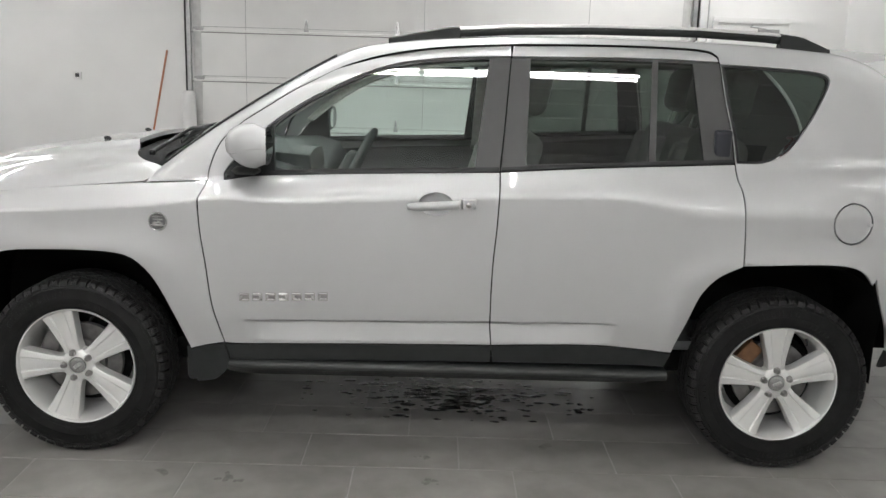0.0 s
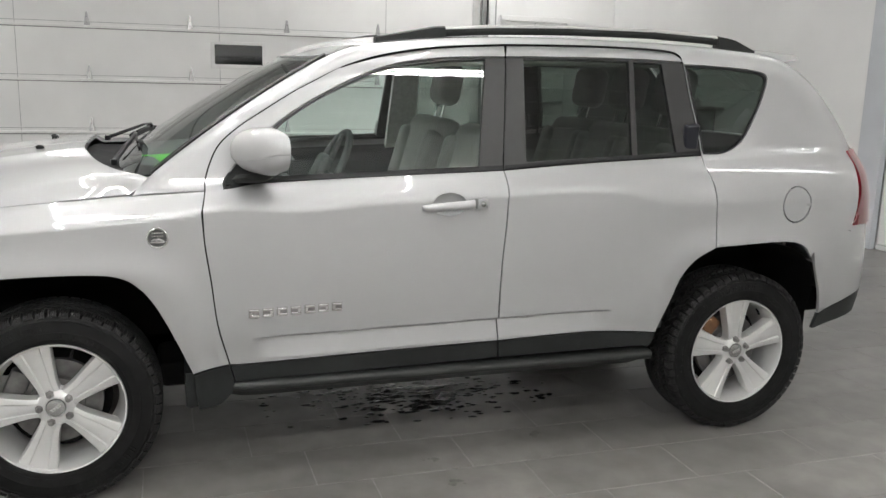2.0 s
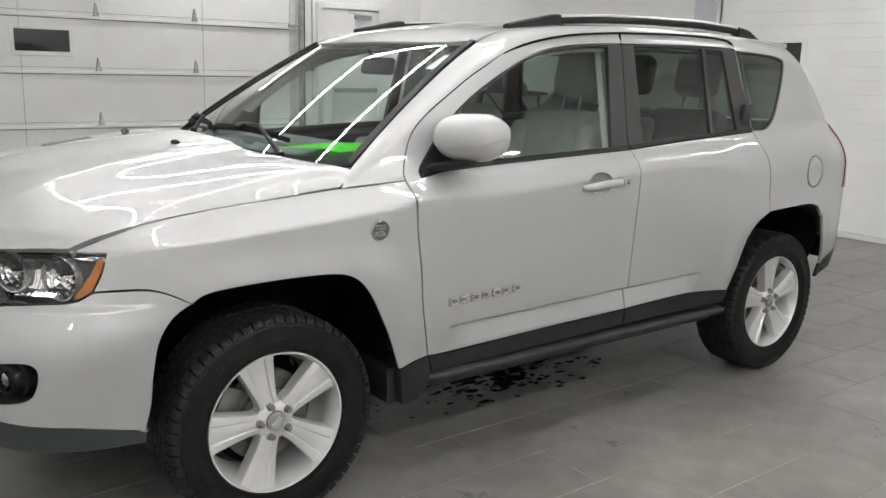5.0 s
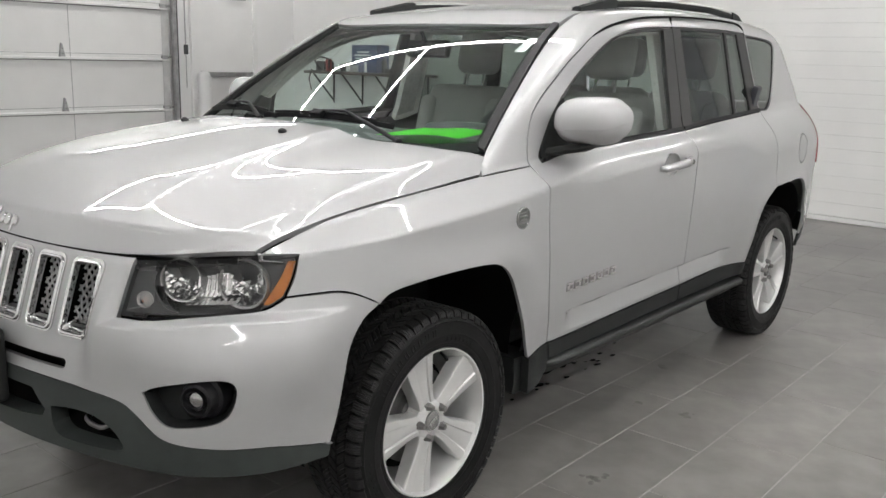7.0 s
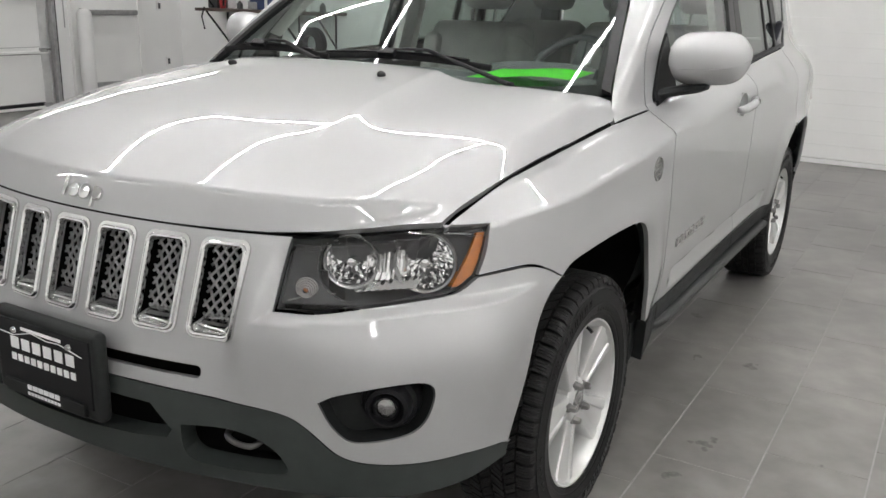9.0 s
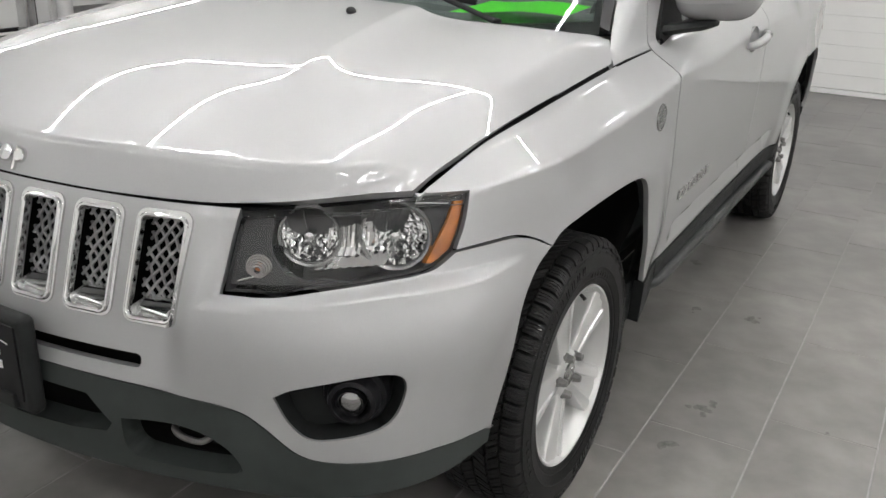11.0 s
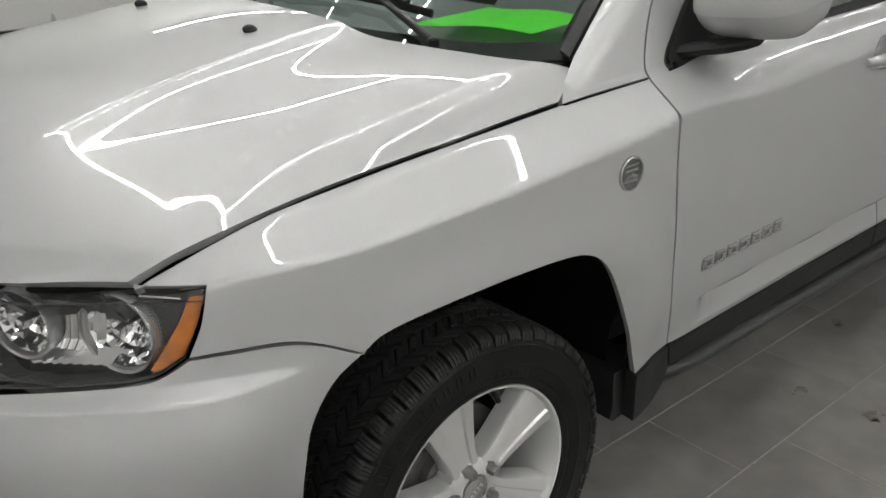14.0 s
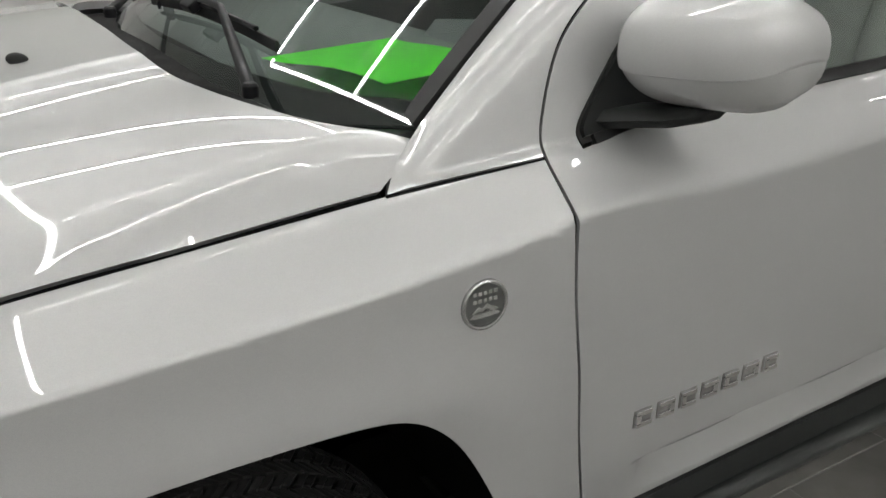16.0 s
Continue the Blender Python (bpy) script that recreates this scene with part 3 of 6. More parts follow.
# bonnet
COWL = [(.321, -.750, 1.094), (.235, -.690, 1.100), (.175, -.595, 1.112), (.135, -.473, 1.122), (.105, -.34, 1.135), (.098, -.13, 1.147), (.096, 0, 1.15)]
LIP = [(-.545, -.757, .907), (-.600, -.690, .901), (-.650, -.620, .895), (-.700, -.545, .889), (-.745, -.44, .8855), (-.785, -.28, .8855), (-.806, -.13, .8855), (-.812, 0, .8855)]
LIP = [HOOD_CUT[-1]] + snap(LIP[1:], FRONT, lower_body)
flipped = lambda pts: [(x, -y, z) for x, y, z in pts[::-1]]
hood = panel(outline(HOOD_CUT, LIP + flipped(LIP)[1:], flipped(HOOD_CUT), [flipped(HOOD_CUT)[-1], (.285, .775, 1.06), (.321, .750, 1.094)], [(x, -y, z) for x, y, z in COWL] + COWL[::-1][1:], [(.321, -.750, 1.094), (.285, -.775, 1.06), HOOD_CUT[0]]), plane_view((.62, 0, -.78)), f=bonnet_f, gap=.0025, cell=(.0045, .012), depth=.018)
bonnet = put("bonnet", hood, PAINT, car)

# side frame, from screen pillar to tail
SCREEN = [(.330, -.752, 1.100), (.430, -.722, 1.175), (.560, -.688, 1.268), (.720, -.645, 1.370), (.853, -.612, 1.446), (.950, -.596, 1.495)]
DITCH = [(.950, -.596, 1.495), (1.10, -.585, 1.545), (1.4, -.59, 1.585), (1.9, -.595, 1.60), (2.4, -.585, 1.595), (2.8, -.56, 1.565), (2.93, -.55, 1.545)]
TAIL_EDGE = [(2.93, -.55, 1.545), (3.02, -.575, 1.46), (3.12, -.60, 1.36), (3.20, -.635, 1.26), (3.245, -.66, 1.175)]
QUARTER = outline(S(2.353, 1.510, 2.518, 1.505, 2.66, 1.497, 2.735, 1.486, 2.758, 1.466, 2.752, 1.435), S(2.752, 1.435, 2.72, 1.37, 2.674, 1.294, 2.620, 1.222, 2.567, 1.184, 2.502, 1.164, 2.416, 1.162), S(2.416, 1.162, 2.404, 1.257, 2.377, 1.378, 2.353, 1.510))
ARCH_R = S(2.438, .80, 2.617, .808, 2.75, .811, 2.835, .803, 2.885, .780, 2.920, .735, 2.936, .690)
fuel_ring = np.array(S(*[v for k in range(28) for v in (2.824 + .070 * math.cos(2 * math.pi * k / 28), .963 + .073 * math.sin(2 * math.pi * k / 28))]))
C_SEAM = S(2.346, 1.518, 2.37, 1.378, 2.397, 1.257, 2.408, 1.157)
side = panel(outline([(.262, -.790, 1.031), (.285, -.775, 1.065), (.330, -.752, 1.100)], SCREEN, DITCH, TAIL_EDGE, [(3.245, -.66, 1.175), (3.23, -.69, 1.172), (3.21, -.72, 1.168)], [(3.21, -.72, 1.168), (3.185, -.80, 1.02), (3.165, -.845, .865)], S(3.165, .865, 3.14, .842, 3.02, .838, 2.965, .815, 2.936, .765, 2.92, .735), ARCH_R[::-1][1:], C_LOW[::-1], C_SEAM[::-1], C_TOP[::-1], A_TOP[::-1], S(.494, 1.043, .4, 1.038, .262, 1.031)), SLANT, holes=[QUARTER, fuel_ring], cell=.03)
flap = panel(fuel_ring, SLANT, cell=.02, gap=.0025)
quarter_glass = panel(QUARTER, SLANT, gap=.004, raise_by=-.006, depth=.004, cell=.03)
quarter_rubber = panel(QUARTER, SLANT, holes=[np.array([q + (np.mean(QUARTER, 0) - q) * .06 for q in QUARTER])], gap=.001, raise_by=-.004, depth=.01, cell=.06)
sides = both("body_side", side, PAINT, car)
for ob, flip in zip(sides, (False, True)):
    put("quarter_window", quarter_glass, PRIVACY, ob, flip, "dark privacy glass")
    put("window_seal", quarter_rubber, RUBBER, ob, flip, "black rubber seal")
    lid = put("fuel_flap", flap, PAINT, ob, flip)
    notch_at = np.array([2.884, -float(width(np.array(2.884), np.array(.962))) + .002, .962]) * (1, -1 if flip else 1, 1)
    notch = bmesh.new()
    bmesh.ops.create_uvsphere(notch, u_segments=14, v_segments=8, radius=1)
    bmesh.ops.transform(notch, matrix=Matrix.Translation(notch_at) @ Matrix.Diagonal((.012, .004, .009, 1)), verts=notch.verts)
    part("finger_notch", notch, PAINT, lid)

# roof, windscreen, tailgate
ROOF_EDGE = [(.950, -.592, 1.495)] + DITCH[1:]
WS_TOP = [(.950, -.592, 1.495), (.895, -.45, 1.500), (.865, -.25, 1.505), (.852, 0, 1.507)]
roof = panel(outline(ROOF_EDGE, [(2.93, -.55, 1.545), (2.96, 0, 1.56), (2.93, .55, 1.545)], flipped(ROOF_EDGE), [(x, -y, z) for x, y, z in WS_TOP] + WS_TOP[::-1][1:]), plane_view((.25, 0, -.97)), cell=.04)
put("roof", roof, PAINT, car)
headliner = panel(outline(ROOF_EDGE, [(2.93, -.55, 1.545), (2.93, .55, 1.545)], flipped(ROOF_EDGE), [(.95, .592, 1.495), (.95, -.592, 1.495)]), plane_view((.25, 0, -.97)), raise_by=-.045, depth=0, cell=.08)
put("headliner", headliner, LINER, car, label="light grey fabric headliner")
WS_EDGE = outline(flipped(flipped(SCREEN)), WS_TOP + flipped(WS_TOP)[1:], flipped(SCREEN), [(.330, .752, 1.100), (.22, .5, 1.078), (.16, 0, 1.074), (.22, -.5, 1.078), (.330, -.752, 1.100)])
ws_view = plane_view((.85, 0, -.52))
ws_in = np.array([(x + .02, y * .925, max(z + .018, 1.133 - .008 * (y / .7) ** 2)) if z < 1.3 else (x - .012, y * .93, z - .02) for x, y, z in WS_EDGE])
screen_frit = panel(WS_EDGE, ws_view, f=glass_f, holes=[ws_in], gap=.001, raise_by=-.0125, depth=.003, cell=.06)
screen = panel(WS_EDGE, ws_view, f=glass_f, gap=.001, raise_by=-.008, depth=.004, cell=.035)
ws = put("windscreen", screen, WINDSCREEN, car, label="clear windscreen glass")
put("screen_border", screen_frit, COWL_BLACK, ws, label="black windscreen border")
pillar_trim = panel(outline([(.322, -.748, 1.098)] + SCREEN[1:], [(.950, -.596, 1.495), (.952, -.572, 1.497)], [(.952, -.572, 1.497), (.853, -.585, 1.446), (.720, -.617, 1.370), (.560, -.659, 1.268), (.430, -.694, 1.175), (.335, -.722, 1.100)], [(.335, -.722, 1.100), (.322, -.748, 1.098)]), ws_view, f=glass_f, gap=.0, raise_by=.005, depth=.012, cell=.05)
both("screen_pillar_trim", pillar_trim, RUBBER, car, "black rubber windscreen edge trim")
tail_low = panel(outline([(3.245, -.66, 1.17), (3.40, -.35, 1.16), (3.46, -.001, 1.15)], [(3.46, -.001, 1.15), (3.5, -.001, .86)], [(3.5, -.001, .86), (3.4, -.5, .86), (3.29, -.73, .86)], [(3.29, -.73, .86), (3.28, -.70, 1.0), (3.245, -.66, 1.17)]), TAIL, cell=.05, gap=.0005)
tail_glass = panel(outline([(3.245, -.655, 1.175), (3.12, -.597, 1.36), (2.95, -.55, 1.53)], [(2.95, -.55, 1.53), (3.05, -.3, 1.54), (3.1, -.001, 1.545)], [(3.1, -.001, 1.545), (3.46, -.001, 1.165)], [(3.46, -.001, 1.165), (3.40, -.35, 1.17), (3.245, -.655, 1.175)]), TAIL, cell=.05, gap=.0005, raise_by=-.006, depth=.004)
both("tailgate", tail_low, PAINT, car)
both("rear_window", tail_glass, PRIVACY, car, "dark privacy glass")
lamp_r = panel(outline([(3.195, -.735, 1.167), (3.22, -.700, 1.170), (3.243, -.662, 1.172)], [(3.243, -.662, 1.172), (3.275, -.70, 1.0), (3.288, -.73, .865)], [(3.288, -.73, .865), (3.23, -.80, .862), (3.135, -.853, .862)], [(3.135, -.853, .862), (3.165, -.810, 1.02), (3.195, -.735, 1.167)]), TAIL, cell=.03, raise_by=.006, depth=.03)
both("tail_lamp", lamp_r, RED, car, "red tail lamp lens")
bump_r = panel(outline([(2.930, -.875, .775), (2.955, -.88, .825), (3.02, -.875, .851), (3.165, -.845, .874)], [(3.165, -.845, .874), (3.29, -.73, .868), (3.4, -.5, .868), (3.5, -.001, .868)], [(3.5, -.001, .868), (3.52, -.001, .56)], [(3.52, -.001, .56), (3.42, -.5, .56), (3.25, -.80, .552), (3.02, -.86, .485)], S(3.02, .485, 2.985, .606, 2.95, .70, 2.930, .775)), TAIL, cell=.035, gap=.001, raise_by=-.0025)
bump_r_low = panel(outline(S(3.02, .482, 3.006, .44, 3.0, .415), [(3.0, -.83, .415), (3.25, -.78, .45), (3.42, -.5, .43), (3.5, -.001, .42)], [(3.5, -.001, .42), (3.52, -.001, .557)], [(3.52, -.001, .557), (3.42, -.5, .557), (3.25, -.80, .549), (3.02, -.86, .482)]), TAIL, cell=.05, gap=.001, raise_by=-.003)
for ob, flip in zip(both("rear_bumper", bump_r, PAINT, car), (False, True)):
    put("lower_bumper", bump_r_low, CLAD, ob, flip, "matt black plastic")
spoiler = loft([[(2.83, s * .50, 1.572), (2.83, s * .50, 1.585), (3.06 - .03 * abs(s), s * .54, 1.568), (3.065 - .03 * abs(s), s * .54, 1.548), (2.93, s * .53, 1.530)] for s in np.linspace(-1, 1, 13)])
part("spoiler", spoiler, PAINT, car)

# dark seals behind the shut lines, with the gaps' shade in their colour
flank = [A_SEAM + A_CORNER[1:] + A_TOP[1:], B_LOW[::-1] + S(1.587, 1.516, 1.588, 1.564), C_TOP + C_SEAM[1:] + C_LOW[1:], S(.26, 1.030, .4, 1.0375, .494, 1.043), S(2.936, .765, 2.965, .815, 3.02, .838, 3.14, .842)]
for run, r in [(q, .0048) for q in flank] + [(HOOD_CUT, .009), (LIP, .007)]:
    line = np.array(spline(run, 4))
    line = line[:-3] if run is HOOD_CUT else line
    if r < .005:
        line[:, 1] = -width(line[:, 0], line[:, 2])
    n = slope(lower_body if r > .008 else skirt if run is WING_SEAM else body, line)
    line = line - n * (r + (.010 if r > .0065 else .004))
    for s in (1, -1):
        part("shut_line_shade_seal", tube([tuple(p * (1, s, 1)) for p in line], r, 6), VOID, car, "black rubber seal")


# nose: painted bumper with grille, lamps and lower apron
GRILLE = [.130 * k for k in range(-3, 4)]
slots = [rounded(c - .0495, c + .0495, .682, .870, .018, lean=.05 * c) for c in GRILLE]
LAMP_IN = [(-.720, -.512, .886), (-.747, -.508, .82), (-.777, -.506, .748)]
LAMP_LOW = [(-.777, -.506, .748), (-.740, -.580, .750), (-.684, -.656, .759), (-.617, -.722, .767), (-.560, -.765, .772), (-.532, -.783, .780), (-.500, -.800, .800)]
SILVER_LOW = [(-.391, -.842, .395), (-.541, -.827, .431), (-.601, -.811, .441), (-.676, -.765, .449), (-.742, -.703, .461), (-.776, -.659, .480), (-.800, -.602, .530), (-.816, -.548, .556), (-.850, -.428, .568), (-.876, -.315, .572), (-.898, -.175, .574), (-.905, 0, .575)]
BUMP_ARCH = S(-.265, .754, -.315, .720, -.352, .66, -.368, .58, -.374, .48, -.391, .395)
FOG = outline([(-.781, -.618, .587), (-.762, -.650, .604), (-.711, -.719, .621), (-.666, -.767, .625), (-.648, -.787, .613), (-.650, -.792, .583), (-.666, -.783, .540), (-.692, -.761, .519), (-.738, -.713, .510), (-.766, -.678, .513), (-.779, -.645, .543), (-.781, -.618, .587)], n=4)
LOW_SLOT = rounded(-.376, -.10, .604, .624, .008)
LIP2 = [(-.720, -.512, .886), (-.745, -.44, .8865), (-.785, -.28, .8865), (-.806, -.13, .8865), (-.812, 0, .8865)]
half = [LIP2[::-1], LAMP_IN, LAMP_LOW, WING_SEAM, BUMP_ARCH, SILVER_LOW]
mirrored = [flipped(r) for r in half[::-1]]
other = lambda h: np.array(h)[::-1] * (1, -1, 1)
bump = panel(outline(*half, *mirrored), FRONT, holes=slots + [FOG, other(FOG), LOW_SLOT, other(LOW_SLOT)], cell=.008, depth=.02)
bumper = put("front_bumper", bump, PAINT, car)
INTAKE = outline([nose(y, z) for y, z in ((-.345, .502), (-.40, .509), (-.451, .510), (-.50, .500), (-.541, .477), (-.562, .446), (-.555, .430), (-.497, .424), (-.411, .425), (-.366, .431), (-.348, .456), (-.345, .502))], n=3)
CENTRE = outline([nose(-.27, .535), nose(0, .54), nose(.27, .535), nose(.31, .47), nose(0, .455), nose(-.31, .47), nose(-.27, .535)], n=3)
APRON = [(-.905, 0, .40), (-.880, -.2, .395), (-.842, -.40, .392), (-.79, -.58, .388), (-.70, -.69, .378), (-.60, -.765, .370), (-.47, -.815, .362), (-.39, -.83, .360)]
apron_half = [SILVER_LOW[::-1], [(-.391, -.842, .395), (-.39, -.83, .360)], APRON[::-1]]
apron = panel(outline(*apron_half, *[flipped(r) for r in apron_half[::-1]]), FRONT, holes=[INTAKE, other(INTAKE), CENTRE], cell=.035, depth=.05, gap=.001, raise_by=-.002)
low = put("lower_bumper", apron, APRON_GREY, bumper, label="matt black plastic apron")
hook = [tuple(np.array(nose(y, z)) + (.035 + dx, 0, 0)) for y, z, dx in spline([(-.405, .478, .03), (-.415, .476, .006), (-.435, .466, 0), (-.465, .462, 0), (-.482, .470, .006), (-.484, .482, .03)], 4)]
part("tow_hook", tube(hook, .0065, 10), DISC, car, "dull steel tow hook in the lower intake")
# added black sheet that stands for the shade behind slots and intakes
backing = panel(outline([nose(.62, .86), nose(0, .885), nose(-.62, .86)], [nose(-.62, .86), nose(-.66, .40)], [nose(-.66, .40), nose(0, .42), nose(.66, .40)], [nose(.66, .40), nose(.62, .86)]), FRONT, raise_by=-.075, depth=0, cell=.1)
put("grille_backing", backing, VOID, car, label="black sheet standing for the shade behind the grille")

ring_out = [rounded(c - .0525, c + .0525, .680, .872, .020, lean=.05 * c) for c in GRILLE]
ring_in = [rounded(c - .0435, c + .0435, .689, .863, .014, lean=.05 * c) for c in GRILLE]
for c, a, b in zip(GRILLE, ring_out, ring_in):
    frame_part = put("grille_frame", panel(a, FRONT, holes=[b], gap=0, raise_by=.0045, depth=.014, cell=.03), FRAME_CHROME, bumper, label="satin chrome slot frame")
    part("frame_bead", tube([tuple(q + np.array((-.006, 0, 0))) for q in list(b) + [b[0], b[1]]], .0042, 8), CHROME, frame_part, "bright rounded bead")
    # recessed chrome lining and a woven dark mesh
    tunnel = bmesh.new()
    near = [np.array(p) + (.002, 0, 0) for p in b]
    back = [np.array(p) * (1, 1, 1) + (.045, .0, 0) for p in rounded(c - .0375, c + .0375, .706, .858, .012, lean=.05 * c)]
    loft([near, back], bm=tunnel, closed=False)
    part("slot_lining", tunnel, SLOT_GREY, bumper, "grey metallic slot lining")
    mesh = bmesh.new()
    for sgn in (1, -1):
        for k in range(-5, 12):
            run = []
            for t in np.linspace(0, 1, 15):
                y = -.046 + .092 * t
                z = .690 + k * .0265 + sgn * (.092 * t - .046) * 1.3 + .02
                if .688 < z < .866:
                    p = np.array(nose(c + y + .05 * c * (z - .868), z))
                    run.append(p + (.030 + .003 * math.sin(t * 15 + k * math.pi), 0, 0))
            if len(run) > 1:
                tube(run, .0030, sides=6, bm=mesh)
    part("grille_mesh", mesh, MESH_GREY, bumper, "grey diamond mesh")
    zl = .699
    part("slot_ledge", block((.040, .074, .018), np.array(nose(c * 1.0 - .05 * c * .17, zl + .003)) + (.020, 0, 0), .005, pose(0, 0, 0, 0, -24, 0), 3), CHROME, bumper, "bright chrome slot foot")

# headlamps
LAMP_TOP = [(-.466, -.810, .903), (-.510, -.787, .905), (-.545, -.757, .905), (-.600, -.690, .899), (-.650, -.620, .893), (-.70, -.545, .887), (-.720, -.512, .885)]
lamp_edge = outline(LAMP_TOP, LAMP_IN, LAMP_LOW, LAMP_OUT[::-1])
lens = panel(lamp_edge, FRONT, gap=.003, raise_by=-.002, depth=.006, cell=.02)
lamp_back = panel(lamp_edge, FRONT, gap=.003, raise_by=-.12, depth=-.115, cell=.04)
amber_edge = outline([(-.462, -.802, .890), (-.482, -.787, .889)], [(-.482, -.787, .889), (-.508, -.785, .845), (-.547, -.767, .784)], [(-.547, -.767, .784), (-.532, -.779, .784), (-.503, -.797, .803)], [(-.503, -.797, .803), (-.478, -.800, .845), (-.462, -.802, .890)])
amber_strip = panel(amber_edge, FRONT, gap=.002, raise_by=-.012, depth=.02, cell=.02)


MAIN_AT, DIP_AT, PARK_AT = (-.560, -.712, .828), (-.657, -.602, .834), (-.722, -.543, .786)


def lamp_bowl(r, deep, at, turn):
    """A stepped, faceted mirror bowl, open towards -x."""
    b = bmesh.new()
    prof = [(.014, deep), (r * .40, deep * .86), (r * .64, deep * .62), (r * .82, deep * .34), (r * .93, .006)]
    for (r0, a0), (r1, a1), shift in zip(prof, prof[1:], (0, .5, 0, .5)):
        n = 18
        for i in range(n):
            w0, w1 = (2 * math.pi * (i + shift + d) / n for d in (0, 1))
            wm = (w0 + w1) / 2
            cut = lambda rr, aa, w: (aa, rr * math.cos(w), rr * math.sin(w))
            mid = cut((r0 + r1) / 2 - .0008, (a0 + a1) / 2 - .0012 * (i % 2), wm)
            q = [b.verts.new(v) for v in (cut(r0, a0, w0), cut(r0, a0, w1), cut(r1, a1, w1), cut(r1, a1, w0))]
            m = b.verts.new(mid)
            for u, v in zip(q, q[1:] + q[:1]):
                b.faces.new((u, v, m))
    bmesh.ops.transform(b, matrix=Matrix.Translation(at) @ turn, verts=b.verts)
    return b


along = np.array(MAIN_AT) - np.array(DIP_AT)
along[2] = 0
along /= np.linalg.norm(along)
mouth = []
for (c, r, a0, a1) in ((DIP_AT, .060, 75, 290), (MAIN_AT, .067, -100, 100)):
    for k in range(15):
        w = radians(a0 + (a1 - a0) * k / 14)
        mouth.append(np.array(c) + along * r * math.cos(w) + (0, 0, min(r * math.sin(w), .886 - c[2] - .004)))
bezel = panel(lamp_edge, FRONT, holes=[np.array(mouth)], gap=.004, raise_by=-.020, depth=.045, cell=.02)
for s in (1, -1):
    flip = s < 0
    hl = put("headlamp", lamp_back, LAMP_DARK, car, flip, "clear headlamp with chrome reflectors and amber corner")
    put("lamp_bezel", bezel, LAMP_DARK, hl, flip, "dark grey lamp bezel")
    put("lens", lens, LENS, hl, flip, "clear plastic lens")
    put("turn_signal", amber_strip, AMBER, hl, flip, "amber reflector")
    face = pose(0, 0, 0, 0, 0, 30 * s)
    for (x, y, z), r, label in ((MAIN_AT, .061, "chrome main beam reflector"), (DIP_AT, .053, "chrome dipped beam reflector")):
        at = (x, y * s, z)
        bowl = part("reflector", lamp_bowl(r, .05, at, face), REFLECTOR, hl, label, smooth=False)
        part("reflector_ring", lathe([(r * .93, .004), (r * .95, -.004), (r * 1.02, -.006), (r * 1.06, .002), (r * 1.05, .02), (r * 1.0, .01)], 40, "x", at=at, turn=face, close=True), SLOT_GREY, bowl, "satin silver ring")
        tip = Vector(at) + face.to_3x3() @ Vector((.006, 0, 0))
        part("bulb", lathe([(.001, -.012), (.008, -.010), (.010, -.004), (.010, .012), (.006, .014), (.006, .04)], 16, "x", at=tip, turn=face), CHROME, bowl, "bulb with bright cap")
    a, b = np.array(DIP_AT) * (1, s, 1), np.array(MAIN_AT) * (1, s, 1)
    flutes = bmesh.new()
    rows = []
    for k in range(29):
        t = .18 + .56 * k / 28
        wave = .0045 * abs(math.sin(k * math.pi / 4)) + .010 * math.cos((t - .46) * 5)
        q = a * (1 - t) + b * t
        rows.append([tuple(q + (.026 - wave + dx, .012 * s, dz)) for dx, dz in ((.012, .036), (.002, .026), (0, .0), (-.004, -.026), (-.012, -.040))])
    loft(rows, bm=flutes, closed=False)
    part("ribbed_insert", flutes, REFLECTOR, hl, "ribbed chrome insert", smooth=False)
    shelf_bm = bmesh.new()
    rows = []
    for k in range(17):
        t = .05 + .85 * k / 16
        q = a * (1 - t) + b * t
        rows.append([tuple(q + (dx - .003 * (k % 2), 0, dz + .010 * t - .002 * (k % 2))) for dx, dz in ((.020, -.040), (.004, -.052), (-.004, -.060), (.012, -.066))])
    loft(rows, bm=shelf_bm, closed=False)
    part("lower_insert", shelf_bm, REFLECTOR, hl, "bright chrome lower insert", smooth=False)
    px, py, pz = PARK_AT
    part("bulb_recess", block((.010, .052, .040), (px + .022, (py - .004) * s, pz + .012), .003, face), VOID, hl, "black bulb recess")
    bulb = part("parking_bulb", lathe([(.001, -.008), (.006, -.006), (.0085, .002), (.009, .012), (.007, .03)], 18, "x", at=(px, py * s, pz), turn=face), ORANGE_BULB, hl, "small orange bulb under a clear ribbed cap")
    cap_bm = bmesh.new()
    for k in range(5):
        lathe([(.0055 + .0035 * k, -.018 + .0036 * k), (.0075 + .0035 * k, -.0195 + .0036 * k), (.0090 + .0035 * k, -.0155 + .0036 * k), (.0070 + .0035 * k, -.0145 + .0036 * k)], 22, "x", cap_bm, at=(px, py * s, pz), turn=face, close=True)
    part("bulb_cap", cap_bm, RIBBED, bulb, "clear ribbed cap")
    part("bezel_step", tube([tuple(np.array(q) * (1, s, 1)) for q in ((-.752, -.520, .765), (-.722, -.548, .772), (-.690, -.590, .775))], .0018, 6), SLOT_GREY, hl, "thin bezel step")
    part("top_trim", tube([tuple(np.array(q) * (1, s, 1) + (.012, .006 * s, -.010)) for q in spline([(-.585, -.690, .893), (-.540, -.742, .894), (-.500, -.780, .890)], 4)], .0025, 6), CHROME, hl, "thin chrome line")

